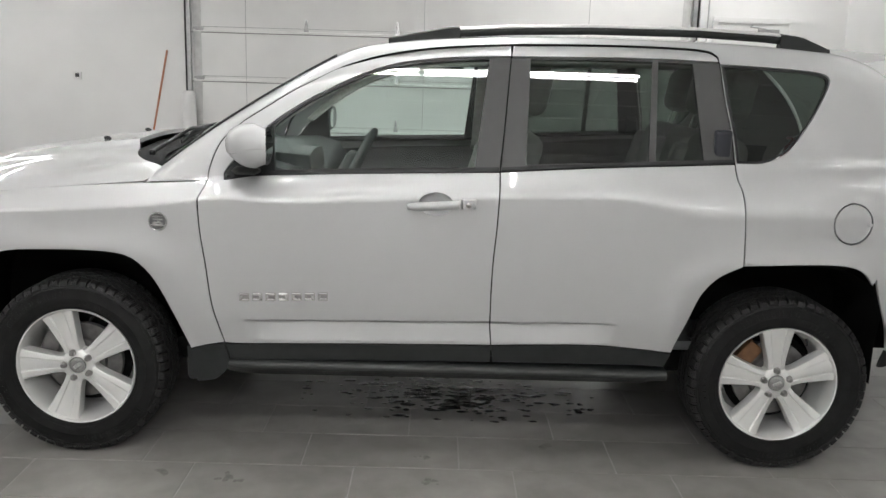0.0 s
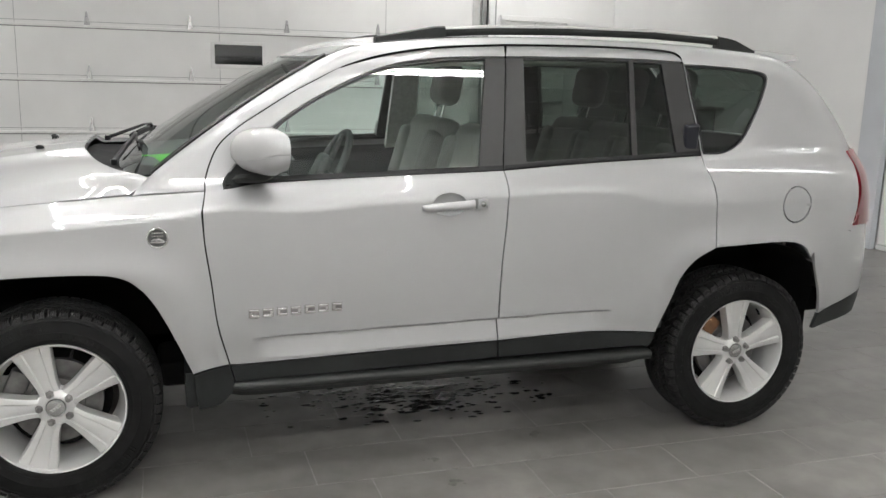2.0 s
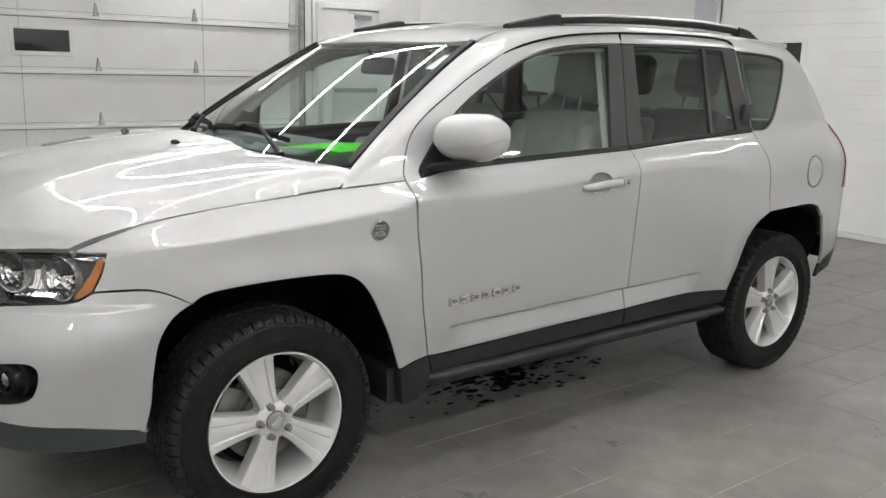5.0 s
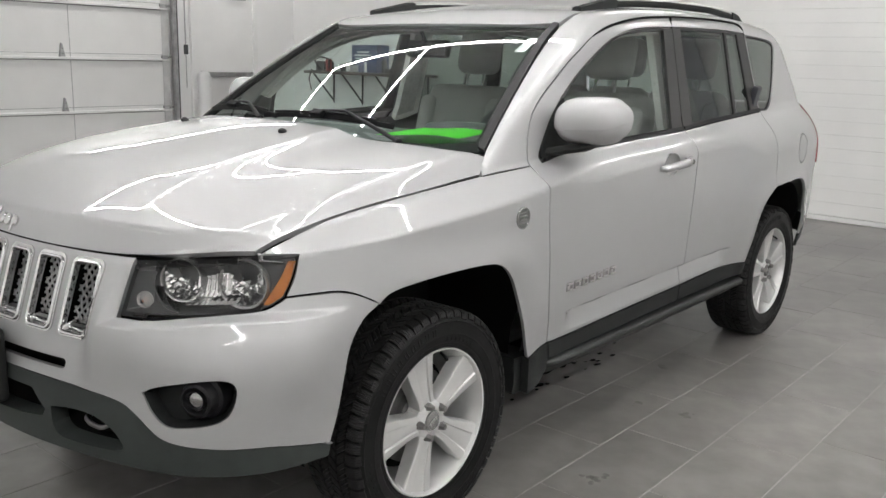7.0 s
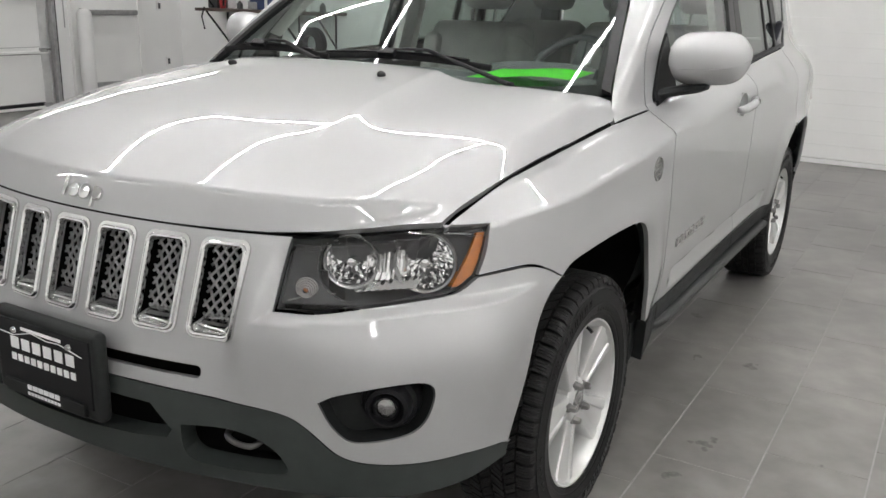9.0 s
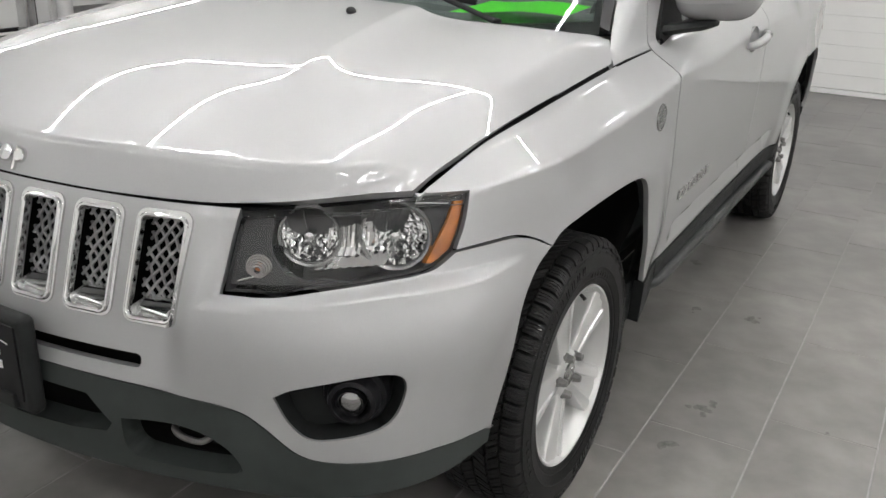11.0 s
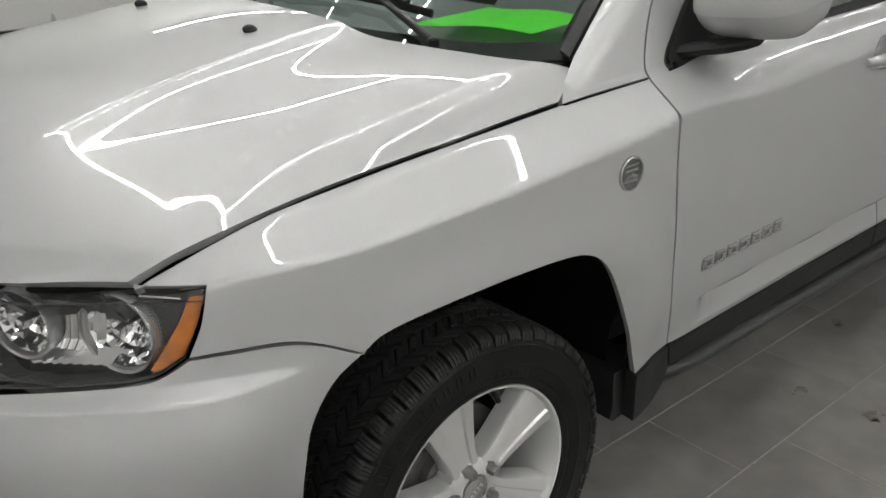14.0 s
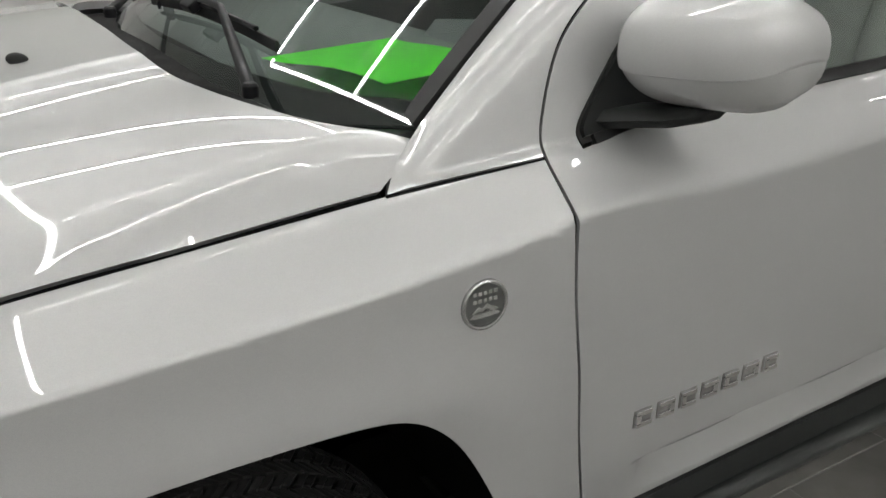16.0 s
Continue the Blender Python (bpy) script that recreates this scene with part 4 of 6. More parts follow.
# fog lamps
fog_back = panel(FOG, FRONT, gap=.0, raise_by=-.055, depth=-.052, cell=.03)
for s in (1, -1):
    fb = put("fog_lamp", fog_back, CLAD, car, s < 0, "round fog lamp in a black bezel")
    face = pose(0, 0, 0, 0, 0, 24 * s)
    part("lamp_housing", lathe([(.024, .004), (.028, -.010), (.034, -.018), (.041, -.014), (.045, -.002), (.047, .012), (.055, .016), (.058, .024), (.060, .05)], 36, "x", at=(-.704, -.724 * s, .577), turn=face), GLOSS_BLACK, fb, "black lamp housing")
    part("lamp_ring", lathe([(.0215, -.016), (.0235, -.019), (.026, -.014), (.026, .004), (.0215, .004)], 30, "x", at=(-.704, -.722 * s, .578), turn=face, close=True), GLOSS_BLACK, fb, "black lamp ring")
    part("lamp_glass", lathe([(.001, -.017), (.010, -.016), (.018, -.0135), (.0215, -.010), (.0215, .008)], 26, "x", at=(-.704, -.722 * s, .578), turn=face), FOG_GLASS, fb, "clear ribbed fog lamp glass")

# number plate carrier; its writing as plain bars
holder = part("plate_holder", block((.034, .336, .196), (-.921, -.012, .575), .013, None, 3), CLAD, car, "black plastic number plate holder")
part("plate", block((.006, .300, .150), (-.938, -.012, .580), .002), GLOSS_BLACK, holder, "black dealer plate with white print")
part("plate_lip", block((.014, .26, .030), (-.940, -.012, .502), .003), CLAD, holder)


def bars(name, rows, mat, parent, x):
    for y, z, wy, hz in rows:
        part(name, block((.002, wy, hz), (x, y, z), .0006), mat, parent)


bars("print_bar", [(-.012, .640, .13, .007)], WHITE_MARK, holder, -.9418)
bars("print_bar", [(-.012 + .036 * k, .604, .026, .026) for k in (-2.5, -1.5, -.5, .5, 1.5, 2.5)], WHITE_MARK, holder, -.9418)
bars("print_bar", [(-.012 + .0215 * k, .571, .015, .016) for k in np.arange(-4.5, 5)], WHITE_MARK, holder, -.9418)
bars("print_bar", [(-.012 + .018 * k, .512, .015, .011) for k in (-2.5, -1.5, -.5, .5, 1.5, 2.5)], WHITE_MARK, holder, -.9475)
bars("print_bar", [(-.012 + .011 * k, .497, .008, .007) for k in np.arange(-4.5, 5)], WHITE_MARK, holder, -.9475)
ridge = tube([(-.9415, -.14, .618), (-.9415, -.07, .632), (-.9415, -.03, .629), (-.9415, .02, .636), (-.9415, .08, .620), (-.9415, .13, .622)], .0012, 5)
part("print_line", ridge, WHITE_MARK, holder)
for y in (-.101, .077):
    part("plate_bolt", lathe([(.001, -.006), (.006, -.005), (.008, 0), (.008, .004)], 12, "x", at=(-.942, y, .633)), CHROME, holder, "bright bolt")

# badges, as plain raised shapes
def badge_spot(y, z):
    q = strike(np.array([[-1.2, y, z]]), np.array([[1.0, 0, 0]]), lower_body, 0, 1.0, 300)[0]
    n = slope(lower_body, q[None])[0]
    return Matrix.Translation(q + n * .003) @ Vector((-1, 0, 0)).rotation_difference(Vector(n)).to_matrix().to_4x4()


for y, z, w, h, ring in ((.052, .925, .016, .046, False), (.022, .919, .016, .016, True), (-.012, .919, .016, .016, True), (-.040, .913, .010, .046, False), (-.050, .919, .014, .014, True)):
    piece = lathe([(.001, -.006), (w * .8, -.006), (w, -.004), (w * 1.05, .002)], 20, "x") if ring else block((.010, w * .7, h), (0, 0, 0), .003)
    bmesh.ops.transform(piece, matrix=badge_spot(y, z), verts=piece.verts)
    part("bonnet_badge", piece, CHROME, bonnet, "bright raised badge")
for k in range(7):
    x, z = .640 + .0475 * k, .632 + .0016 * k
    y = -float(width(np.array(x), np.array(z)))
    fd = doors[0][0]
    b = block((.032, .006, .0085), (x, y - .003, z + .010), .0015)
    block((.032, .006, .0085), (x, y - .003, z - .010), .0015, bm=b)
    block((.010, .006, .02), (x - .011 + .022 * (k % 2), y - .003, z), .0015, bm=b)
    part("badge_base", block((.036, .002, .031), (x, y - .0006, z), .0008), STEEL, fd, "dark badge edge")
    part("door_badge", b, CHROME, fd, "bright raised badge")
# round badge on both wings, its print as plain bars
for s in (1, -1):
    spot = np.array([.338, -float(width(np.array(.338), np.array(.905))), .905])
    out = slope(body, spot[None])[0] * (1, s, 1)
    lay = Matrix.Translation(spot * (1, s, 1)) @ Vector((0, -1, 0)).rotation_difference(Vector(out)).to_matrix().to_4x4()

    def badge_piece(name, bm, mat, parent, label=""):
        bmesh.ops.transform(bm, matrix=lay, verts=bm.verts)
        return part(name, bm, mat, parent, label)
    disc = badge_piece("wing_badge", lathe([(.001, -.0022), (.028, -.0022), (.029, .002)], 36, "y"), BADGE_DARK, car, "round dark badge with a bright ring")
    badge_piece("badge_ring", lathe([(.0285, -.002), (.0292, -.0040), (.0312, -.0046), (.0335, -.0035), (.0342, .002), (.0285, .002)], 40, "y", close=True), SLOT_GREY, disc, "satin silver ring")
    for z, n in ((.0165, 5), (.0065, 5)):
        for k in range(n):
            badge_piece("badge_bar", block((.0054, .0010, .0056), (-.0150 + .0075 * k, -.0026, z), .0004, None, 1), SLOT_GREY, disc)
    for dz, w in ((0, 1), (-.006, 1.15)):
        ridge = [(-.021 * w, -.008 + dz), (-.010, .000 + dz), (-.005, -.003 + dz), (.002, .002 + dz), (.009, -.002 + dz), (.021 * w, -.008 + dz), (.010, -.0105 + dz), (-.012, -.0105 + dz)]
        badge_piece("badge_peak", loft([[(x, -.0034, z) for x, z in ridge], [(x, -.002, z) for x, z in ridge]]), SLOT_GREY, disc)


# ---------------------------------------------------------------- wheels
HUB = .337


def spoke(bm, angle):
    rows = []
    for r, w, y in ((.036, .026, -.072), (.050, .031, -.0765), (.062, .0335, -.0785), (.075, .0335, -.0795), (.09, .035, -.080), (.11, .039, -.081), (.13, .0435, -.082), (.15, .048, -.0835), (.17, .0525, -.085), (.19, .057, -.087), (.203, .061, -.0885), (.2145, .066, -.0895)):
        row = []
        for t, h in ((-1.0, .046), (-1.0, .010), (-.93, .003), (-.80, .001), (-.50, 0), (-.42, .0045), (-.34, .0045), (.0, .0015), (.34, .0045), (.42, .0045), (.50, 0), (.80, .001), (.93, .003), (1.0, .010), (1.0, .046)):
            row.append(Vector((math.sqrt(r * r - (t * w) ** 2 * .6), y + h, t * w)))
        rows.append(row)
    loft([[pose(0, 0, 0, 0, -angle, 0) @ p for p in row] for row in rows], bm=bm)


def wheel_meshes():
    """The parts of one wheel, centred, with its face towards -y."""
    made = []
    rim = bmesh.new()
    lathe([(.2235, -.090), (.222, -.099), (.217, -.098), (.213, -.088), (.206, -.070), (.198, -.04), (.192, .02), (.192, .08), (.215, .10), (.2235, .10), (.2235, .085), (.2, .04), (.206, -.05), (.2235, -.078)], 64, "y", rim, close=True)
    lathe([(.030, -.070), (.033, -.082), (.052, -.080), (.062, -.072), (.066, -.04), (.06, -.02)], 40, "y", rim)
    made.append(("rim", rim, ALLOY, "five-spoke silver alloy rim"))
    for k in range(5):
        arm = bmesh.new()
        spoke(arm, 72 * k)
        made.append(("spoke", arm, ALLOY, ""))
    tyre = [(.2225, -.092), (.226, -.101), (.234, -.104), (.240, -.1035), (.243, -.106), (.262, -.108), (.266, -.1095), (.270, -.108), (.288, -.1075), (.300, -.1055), (.303, -.1065), (.306, -.104), (.316, -.100), (.3195, -.094), (.3215, -.078), (.3235, -.05), (.3245, 0), (.3235, .05), (.3215, .078), (.3195, .094), (.30, .105), (.26, .108), (.2225, .092)]
    made.append(("tyre", lathe(tyre, 96, "y", close=True), TYRE, "black all-season tyre"))
    tread = bmesh.new()
    n = 66
    rows = [(-.064, -.036, .4, .32), (-.030, -.003, .1, -.34), (.003, .030, .6, .34), (.036, .064, .2, -.32)]
    for y0, y1, shift, skew in rows:
        for k in range(n):
            for half in (0, 1):
                a0 = 2 * math.pi * (k + shift + .42 * half) / n
                a1 = a0 + 2 * math.pi * .36 / n
                rings = []
                for y, sk in ((y0, -skew), (y1, skew)):
                    for r in (.3372, .3200):
                        rings.append([tread.verts.new((r * math.cos(a + sk * 2 * math.pi / n), y, r * math.sin(a + sk * 2 * math.pi / n))) for a in (a0, a1)])
                (p0, p1), (q0, q1), (u0, u1), (v0, v1) = rings
                for q in ((p0, p1, u1, u0), (p0, p1, q1, q0), (p1, u1, v1, q1), (u1, u0, v0, v1), (u0, p0, q0, v0)):
                    tread.faces.new(q)
    # shoulder blocks cut by fine sipes and drawn down over the edge
    blocks = 58
    for s in (-1, 1):
        for k in range(blocks):
            for leaf in range(4):
                a0 = 2 * math.pi * (k + .20 * leaf + (0 if s < 0 else .5)) / blocks
                a1 = a0 + 2 * math.pi * (.165 if leaf < 3 else .185) / blocks
                top, base = [], []
                drop = .004 if k % 2 else 0
                for y, r, d in ((.069, .3366, .010), (.090, .3350, .010), (.101, .3285, .008), (.1065, .3165 - drop, .004)):
                    w = .10 * (y - .07) / .04 * 2 * math.pi / blocks
                    top.append([tread.verts.new((r * math.cos(a + w), s * y, r * math.sin(a + w))) for a in (a0, a1)])
                    base.append([tread.verts.new(((r - d) * math.cos(a + w), s * (y - .004), (r - d) * math.sin(a + w))) for a in (a0, a1)])
                for i in range(3):
                    tread.faces.new((top[i][0], top[i][1], top[i + 1][1], top[i + 1][0]))
                    for e in (0, 1):
                        tread.faces.new((top[i][e], top[i + 1][e], base[i + 1][e], base[i][e]))
                tread.faces.new((top[0][0], top[0][1], base[0][1], base[0][0]))
                tread.faces.new((top[3][0], top[3][1], base[3][1], base[3][0]))
    made.append(("tread", tread, TREAD, "blocky tyre tread"))
    ribs = bmesh.new()
    for k in range(9):
        for base in (60, 240):
            w = radians(base + 6.2 * k)
            m = Matrix.Rotation(-w, 4, "Y")
            for dz in (-.0055, .0055):
                block((.020, .0035, .0042), m @ Vector((.281, -.1075, dz)), .001, m, 1, ribs)
    for k in range(5):
        w = radians(150 + 5 * k)
        m = Matrix.Rotation(-w, 4, "Y")
        block((.012, .0035, .010), m @ Vector((.281, -.1075, 0)), .001, m, 1, ribs)
    for k in range(7):
        m = Matrix.Rotation(-radians(20 + 4.5 * k), 4, "Y")
        block((.013, .003, .008), m @ Vector((.252, -.1065, 0)), .001, m, 1, ribs)
    for k in range(40):
        m = Matrix.Rotation(-radians(9 * k + 3), 4, "Y")
        block((.006, .003, .022), m @ Vector((.302, -.1055, 0)), .001, m, 1, ribs)
    made.append(("sidewall_mark", ribs, TYRE, "raised sidewall marks"))
    cap = lathe([(.001, -.087), (.020, -.087), (.029, -.085), (.031, -.080), (.031, -.07)], 36, "y")
    made.append(("centre_cap", cap, SLOT_GREY, "grey centre cap"))
    mark = bmesh.new()
    for k in range(4):
        block((.007, .002, .012), (-.0135 + .009 * k, -.0873, 0), .0008, None, 1, mark)
    made.append(("cap_mark", mark, CHROME, "plain raised mark"))
    for k in range(5):
        w = radians(72 * k)
        c = (.0500 * math.cos(w), 0, .0500 * math.sin(w))
        nut = lathe([(.001, -.100), (.008, -.099), (.0105, -.094), (.0115, -.082), (.014, -.081), (.014, -.07)], 6, "y", at=c)
        made.append(("lug_nut", nut, STEEL, "worn steel lug nut"))
    disc = lathe([(.05, -.008), (.055, -.030), (.085, -.032), (.088, -.012), (.145, -.012), (.145, .010), (.05, .010)], 48, "y", close=True)
    made.append(("brake_disc", disc, DISC, "grey brake disc"))
    shield = lathe([(.03, .02), (.17, .022), (.172, .03), (.03, .03)], 40, "y", close=True)
    made.append(("back_plate", shield, VOID, "dark brake back plate"))
    valve = tube([(r * math.cos(.63), y, r * math.sin(.63)) for r, y in ((.198, -.055), (.190, -.075), (.182, -.086))], [.004, .0045, .005], 8)
    made.append(("valve", valve, RUBBER, "black valve"))
    return made


first = wheel_meshes()
rim_name, rim_bm, rim_mat, rim_label = first[0]
wheel = part("wheel", rim_bm, rim_mat, car, rim_label)
for name, bm, mat, label in first[1:]:
    ob = part(name, bm, mat, wheel, label)
    if name in ("tread", "sidewall_mark"):
        ob["kind"] = "stuff"
wheel.matrix_basis = pose(0, -.762, HUB, 0, -36, 0)
wheels = [wheel]
for x, y, turn, spin in ((2.634, -.752, 0, -22), (0, .762, 180, 12), (2.634, .752, 180, 40)):
    wheels.append(copy_thing(wheel, pose(x, y, HUB, 0, 0, turn) @ pose(0, 0, 0, 0, spin, 0)))

for x, y, mat, label, dx, dz in ((0, .757, DISC, "grey brake caliper", -.125, .055), (2.634, .747, RUST, "rusty brake caliper", -.10, .085)):
    for s in (1, -1):
        cal = block((.07, .06, .12), (0, 0, 0), .015, pose(0, 0, 0, 0, math.degrees(math.atan2(dz, -dx)), 0))
        bmesh.ops.translate(cal, vec=(x + dx, -s * y, HUB + dz), verts=cal.verts)
        part("brake_caliper", cal, mat, car, label)

# wheel housings, underbody and sills
for x0, a in ((0.0, .44), (2.60, .405)):
    for s in (1, -1):
        b = bmesh.new()
        outer, inner = [], []
        for k in range(25):
            w = math.pi * k / 24
            c, d = math.cos(w), math.sin(w)
            r = 1 / (abs(c / a) ** 4 + abs(d / .465) ** 4) ** .25
            outer.append((x0 + r * c, -(.79 + .055 * min(1, max(0, (r * d - .16) / .14))) * s, .33 + r * d))
            inner.append((x0 + r * .98 * c, -.45 * s, .33 + r * .98 * d))
        loft([outer, inner], bm=b, closed=False)
        b.faces.new([b.verts.new(p) for p in inner])
        part("wheel_housing", b, VOID, car, "black wheel arch liner with its shade in the colour")
floor_pan = block((2.0, 1.40, .10), (1.32, 0, .37), .03)
block((1.0, .90, .12), (.0, 0, .42), .03, bm=floor_pan)
block((1.2, .90, .12), (2.8, 0, .42), .03, bm=floor_pan)
block((.35, 1.1, .06), (-.62, 0, .40), .02, bm=floor_pan)
part("underbody", floor_pan, VOID, car, "dark underbody with its shade in the colour")
for s in (1, -1):
    sill = loft([[(x, -s * (y - slim), z) for y, z in ((.74, .384), (.846, .384), (.862, .383), (.875, .377), (.880, .368), (.877, .357), (.866, .348), (.852, .341), (.843, low + .012), (.81, low), (.74, low + .01))] for x, low, slim in ((.49, .336, .045), (.53, .322, .040), (.565, .315, .022), (.60, .313, .006), (.66, .312, 0), (1.3, .314, 0), (1.9, .316, 0), (2.12, .317, 0), (2.205, .335, 0))])
    sill_ob = part("sill", sill, SILL_GREY, car, "matt black plastic sill", angle=50)
    flap_bm = loft([[(x, -s * y, z) for y, z in ((.60, .42), (.835, .42), (.838, .34), (.832, low), (.60, low))] for x, low in ((.412, .302), (.424, .292), (.450, .296), (.52, .310))])
    part("mud_flap", flap_bm, CLAD, sill_ob, "black wheel arch end piece")
inner_side = panel(outline(S(.45, 1.04, 1.0, 1.08, 1.56, 1.105, 2.41, 1.155, 3.1, 1.15), S(3.1, 1.15, 3.1, .86, 2.94, .83), S(2.94, .83, 2.43, .815, 2.22, .46), S(2.22, .46, 1.5, .42, .47, .42), S(.47, .42, .45, 1.04)), SIDE, raise_by=-.05, depth=0, cell=.08)
both("inner_panel", inner_side, DASH, car, "dark grey inner door trim")
inner_frame = panel(outline(S(1.50, 1.10, 1.52, 1.52), S(1.52, 1.52, 1.66, 1.525), S(1.66, 1.525, 1.66, 1.12), S(1.66, 1.12, 1.50, 1.10)), SIDE, raise_by=-.06, depth=.03, cell=.06)
both("pillar_trim", inner_frame, LINER, car, "light grey pillar trim")
rail_in = panel(outline(S(.62, 1.20, .80, 1.35, 1.0, 1.46, 1.3, 1.53, 1.6, 1.55, 2.3, 1.55), S(2.3, 1.55, 2.3, 1.515), S(2.3, 1.515, 1.6, 1.50, 1.3, 1.487, 1.0, 1.41, .80, 1.30, .66, 1.19), S(.66, 1.19, .62, 1.20)), SIDE, raise_by=-.035, depth=.03, cell=.06)
both("roof_rail_trim", rail_in, LINER, car, "light grey pillar trim")

# door mirrors, with two-part shells
for s in (1, -1):
    reach_out = .916 if s > 0 else .890

    def shell(w0, w1, grow):
        """The housing between two heights of its outline, closed behind."""
        sections = []
        for i in range(25):
            t = math.sin(math.pi * (i - 12) / 24.6)
            k = (1 - abs(t) ** 3.4) ** .42
            row = []
            for j in range(19):
                w = w0 + (w1 - w0) * j / 18
                c, d = math.cos(w), math.sin(w)
                tall = .077 if d > 0 else .080
                bow = abs(c) ** .85 * (1 - .16 * max(0, -d - .3))
                row.append((.690 - (.098 - .012 * t) * grow * bow * k + .030 * t, -s * (reach_out + .107 * grow * t), 1.186 + math.copysign(abs(d) ** .9, d) * tall * grow * (.12 + .88 * (1 - abs(t) ** 4) ** .5) + .004 * t))
            sections.append(row + [(.728 + .022 * t, row[-1][1], row[-1][2] * .8 + 1.186 * .2), (.728 + .022 * t, row[0][1], row[0][2] * .8 + 1.186 * .2)])
        return loft(sections)
    mirror = part("door_mirror", shell(-.32, math.pi / 2, 1.0), PAINT, car, "silver door mirror on a black foot", angle=50)
    part("lower_shell", shell(-math.pi / 2, -.335, .982), PAINT, mirror, angle=50)
    part("mirror_glass", lathe([(.001, 0), (.8, 0), (.82, .02)], 28, "x", turn=Matrix.Diagonal((.1, .095, .060, 1)), at=(.738, -s * reach_out, 1.184)), MIRROR, mirror, "mirror glass")
    part("mirror_rim", lathe([(.82, -.1), (1.0, -.1), (1.02, .2), (.82, .2)], 28, "x", turn=Matrix.Diagonal((.04, .100, .064, 1)), at=(.728, -s * (reach_out - .006), 1.184), close=True), GLOSS_BLACK, mirror, "black rim")
    arm = loft([[(x0 + dx, -s * y, z + dz) for dx, dz in ((-.05 * k, 0), (-.035 * k, .014 * k), (.03 * k, .016 * k), (.055 * k, 0), (.03 * k, -.014 * k), (-.035 * k, -.012 * k))] for x0, y, z, k in ((.632, .795, 1.078, 1.05), (.636, .825, 1.084, 1.0), (.645, .855, 1.090, .98), (.658, .895, 1.097, .95), (.668, .922, 1.104, .6))])
    part("mirror_foot", arm, CLAD, mirror, "black plastic foot", angle=70)
sail = panel(outline(S(.560, 1.056, .560, 1.078, .590, 1.12, .645, 1.183, .70, 1.233, .730, 1.255), S(.730, 1.255, .745, 1.08), S(.745, 1.08, .65, 1.068, .560, 1.056)), SIDE, raise_by=.006, depth=.02, gap=.003, cell=.05)
for (fd, rd), flip in zip(doors, (False, True)):
    put("mirror_sail", sail, CLAD, fd, flip, "black plastic mirror corner")

# handles
for s, (fd, rd) in zip((1, -1), doors):
    y0 = float(width(np.array(1.36), np.array(.995)))
    hand = loft([[(x, -s * (y0 + out), z0 + dz) for out, dz in ((lift - .004, -.5 * h), (lift + .008, -.42 * h), (lift + .013, 0), (lift + .008, .42 * h), (lift - .004, .5 * h))] for x, z0, lift, h in ((1.226, .983, .006, .018), (1.236, .984, .018, .024), (1.26, .986, .026, .030), (1.34, .992, .030, .032), (1.395, .995, .029, .033), (1.412, .996, .027, .034), (1.416, .996, .010, .034))])
    h_ob = part("door_handle", hand, PAINT, fd, "silver pull handle", angle=60)
    lock_plate = loft([[(x, -s * (y0 + out), .998 + dz) for out, dz in ((lift - .006, -.5 * h), (lift + .006, -.44 * h), (lift + .010, 0), (lift + .006, .44 * h), (lift - .006, .5 * h))] for x, lift, h in ((1.420, .012, .034), (1.424, .025, .036), (1.450, .022, .037), (1.464, .016, .036), (1.470, .004, .032))])
    part("lock_plate", lock_plate, PAINT, fd, "silver lock plate beside the handle", angle=60)
    part("key_cylinder", lathe([(.001, -.003 * s), (.007, -.003 * s), (.010, -.001 * s), (.010, .008 * s)], 18, "y", at=(1.444, -s * (y0 + .0330), .998)), SLOT_GREY, h_ob, "steel key cylinder")
    cup = bmesh.new()
    bmesh.ops.create_uvsphere(cup, u_segments=28, v_segments=14, radius=1)
    bmesh.ops.delete(cup, geom=[f for f in cup.faces if f.calc_center_median().y * s > 0], context="FACES")
    bmesh.ops.transform(cup, matrix=Matrix.Translation((1.328, -s * (y0 + .0015), .994)) @ Matrix.Diagonal((.063, -.026, .042, 1)), verts=cup.verts)
    part("handle_cup", cup, PAINT, fd, angle=80)
    yr = float(width(np.array(2.32), np.array(1.22)))
    rh = block((.062, .03, .115), (2.362, -s * (yr - .002), 1.222), .010, pose(0, 0, 0, 13 * s, -4, 0), 3)
    part("door_handle", rh, PILLAR_HANDLE, rd, "black pillar handle", angle=40)

# roof rails
for s in (1, -1):
    def rail_at(x):
        return float(np.interp(x, (1.13, 1.25, 1.36, 1.6, 1.9, 2.3, 2.6, 2.72, 2.83), (1.560, 1.584, 1.606, 1.622, 1.632, 1.633, 1.622, 1.609, 1.567)))

    def rail_y(x):
        return -s * (.545 - .05 * max(0, x - 2.3) / .5)
    bar = tube([(x, rail_y(x), rail_at(x) - .006) for x in np.linspace(1.33, 2.70, 22)], .0135, 10, flat=1.3)
    rail = part("roof_rail", bar, CLAD, car, "black roof rail with a silver cap and black feet")
    part("rail_cap", tube([(x, rail_y(x), rail_at(x) + .007) for x in np.linspace(1.36, 2.68, 30)], .0125, 10, flat=.7), ALLOY, rail, "silver rail cap")
    for xs in (np.linspace(1.13, 1.40, 7), np.linspace(2.63, 2.83, 7)):
        foot = loft([[(x, rail_y(x) + s * dy, z) for dy, z in ((-.024, rail_at(x) - .055), (-.019, rail_at(x) + .012), (0, rail_at(x) + .017), (.019, rail_at(x) + .012), (.026, rail_at(x) - .055))] for x in xs])
        part("rail_foot", foot, CLAD, rail, "black plastic rail foot", angle=60)

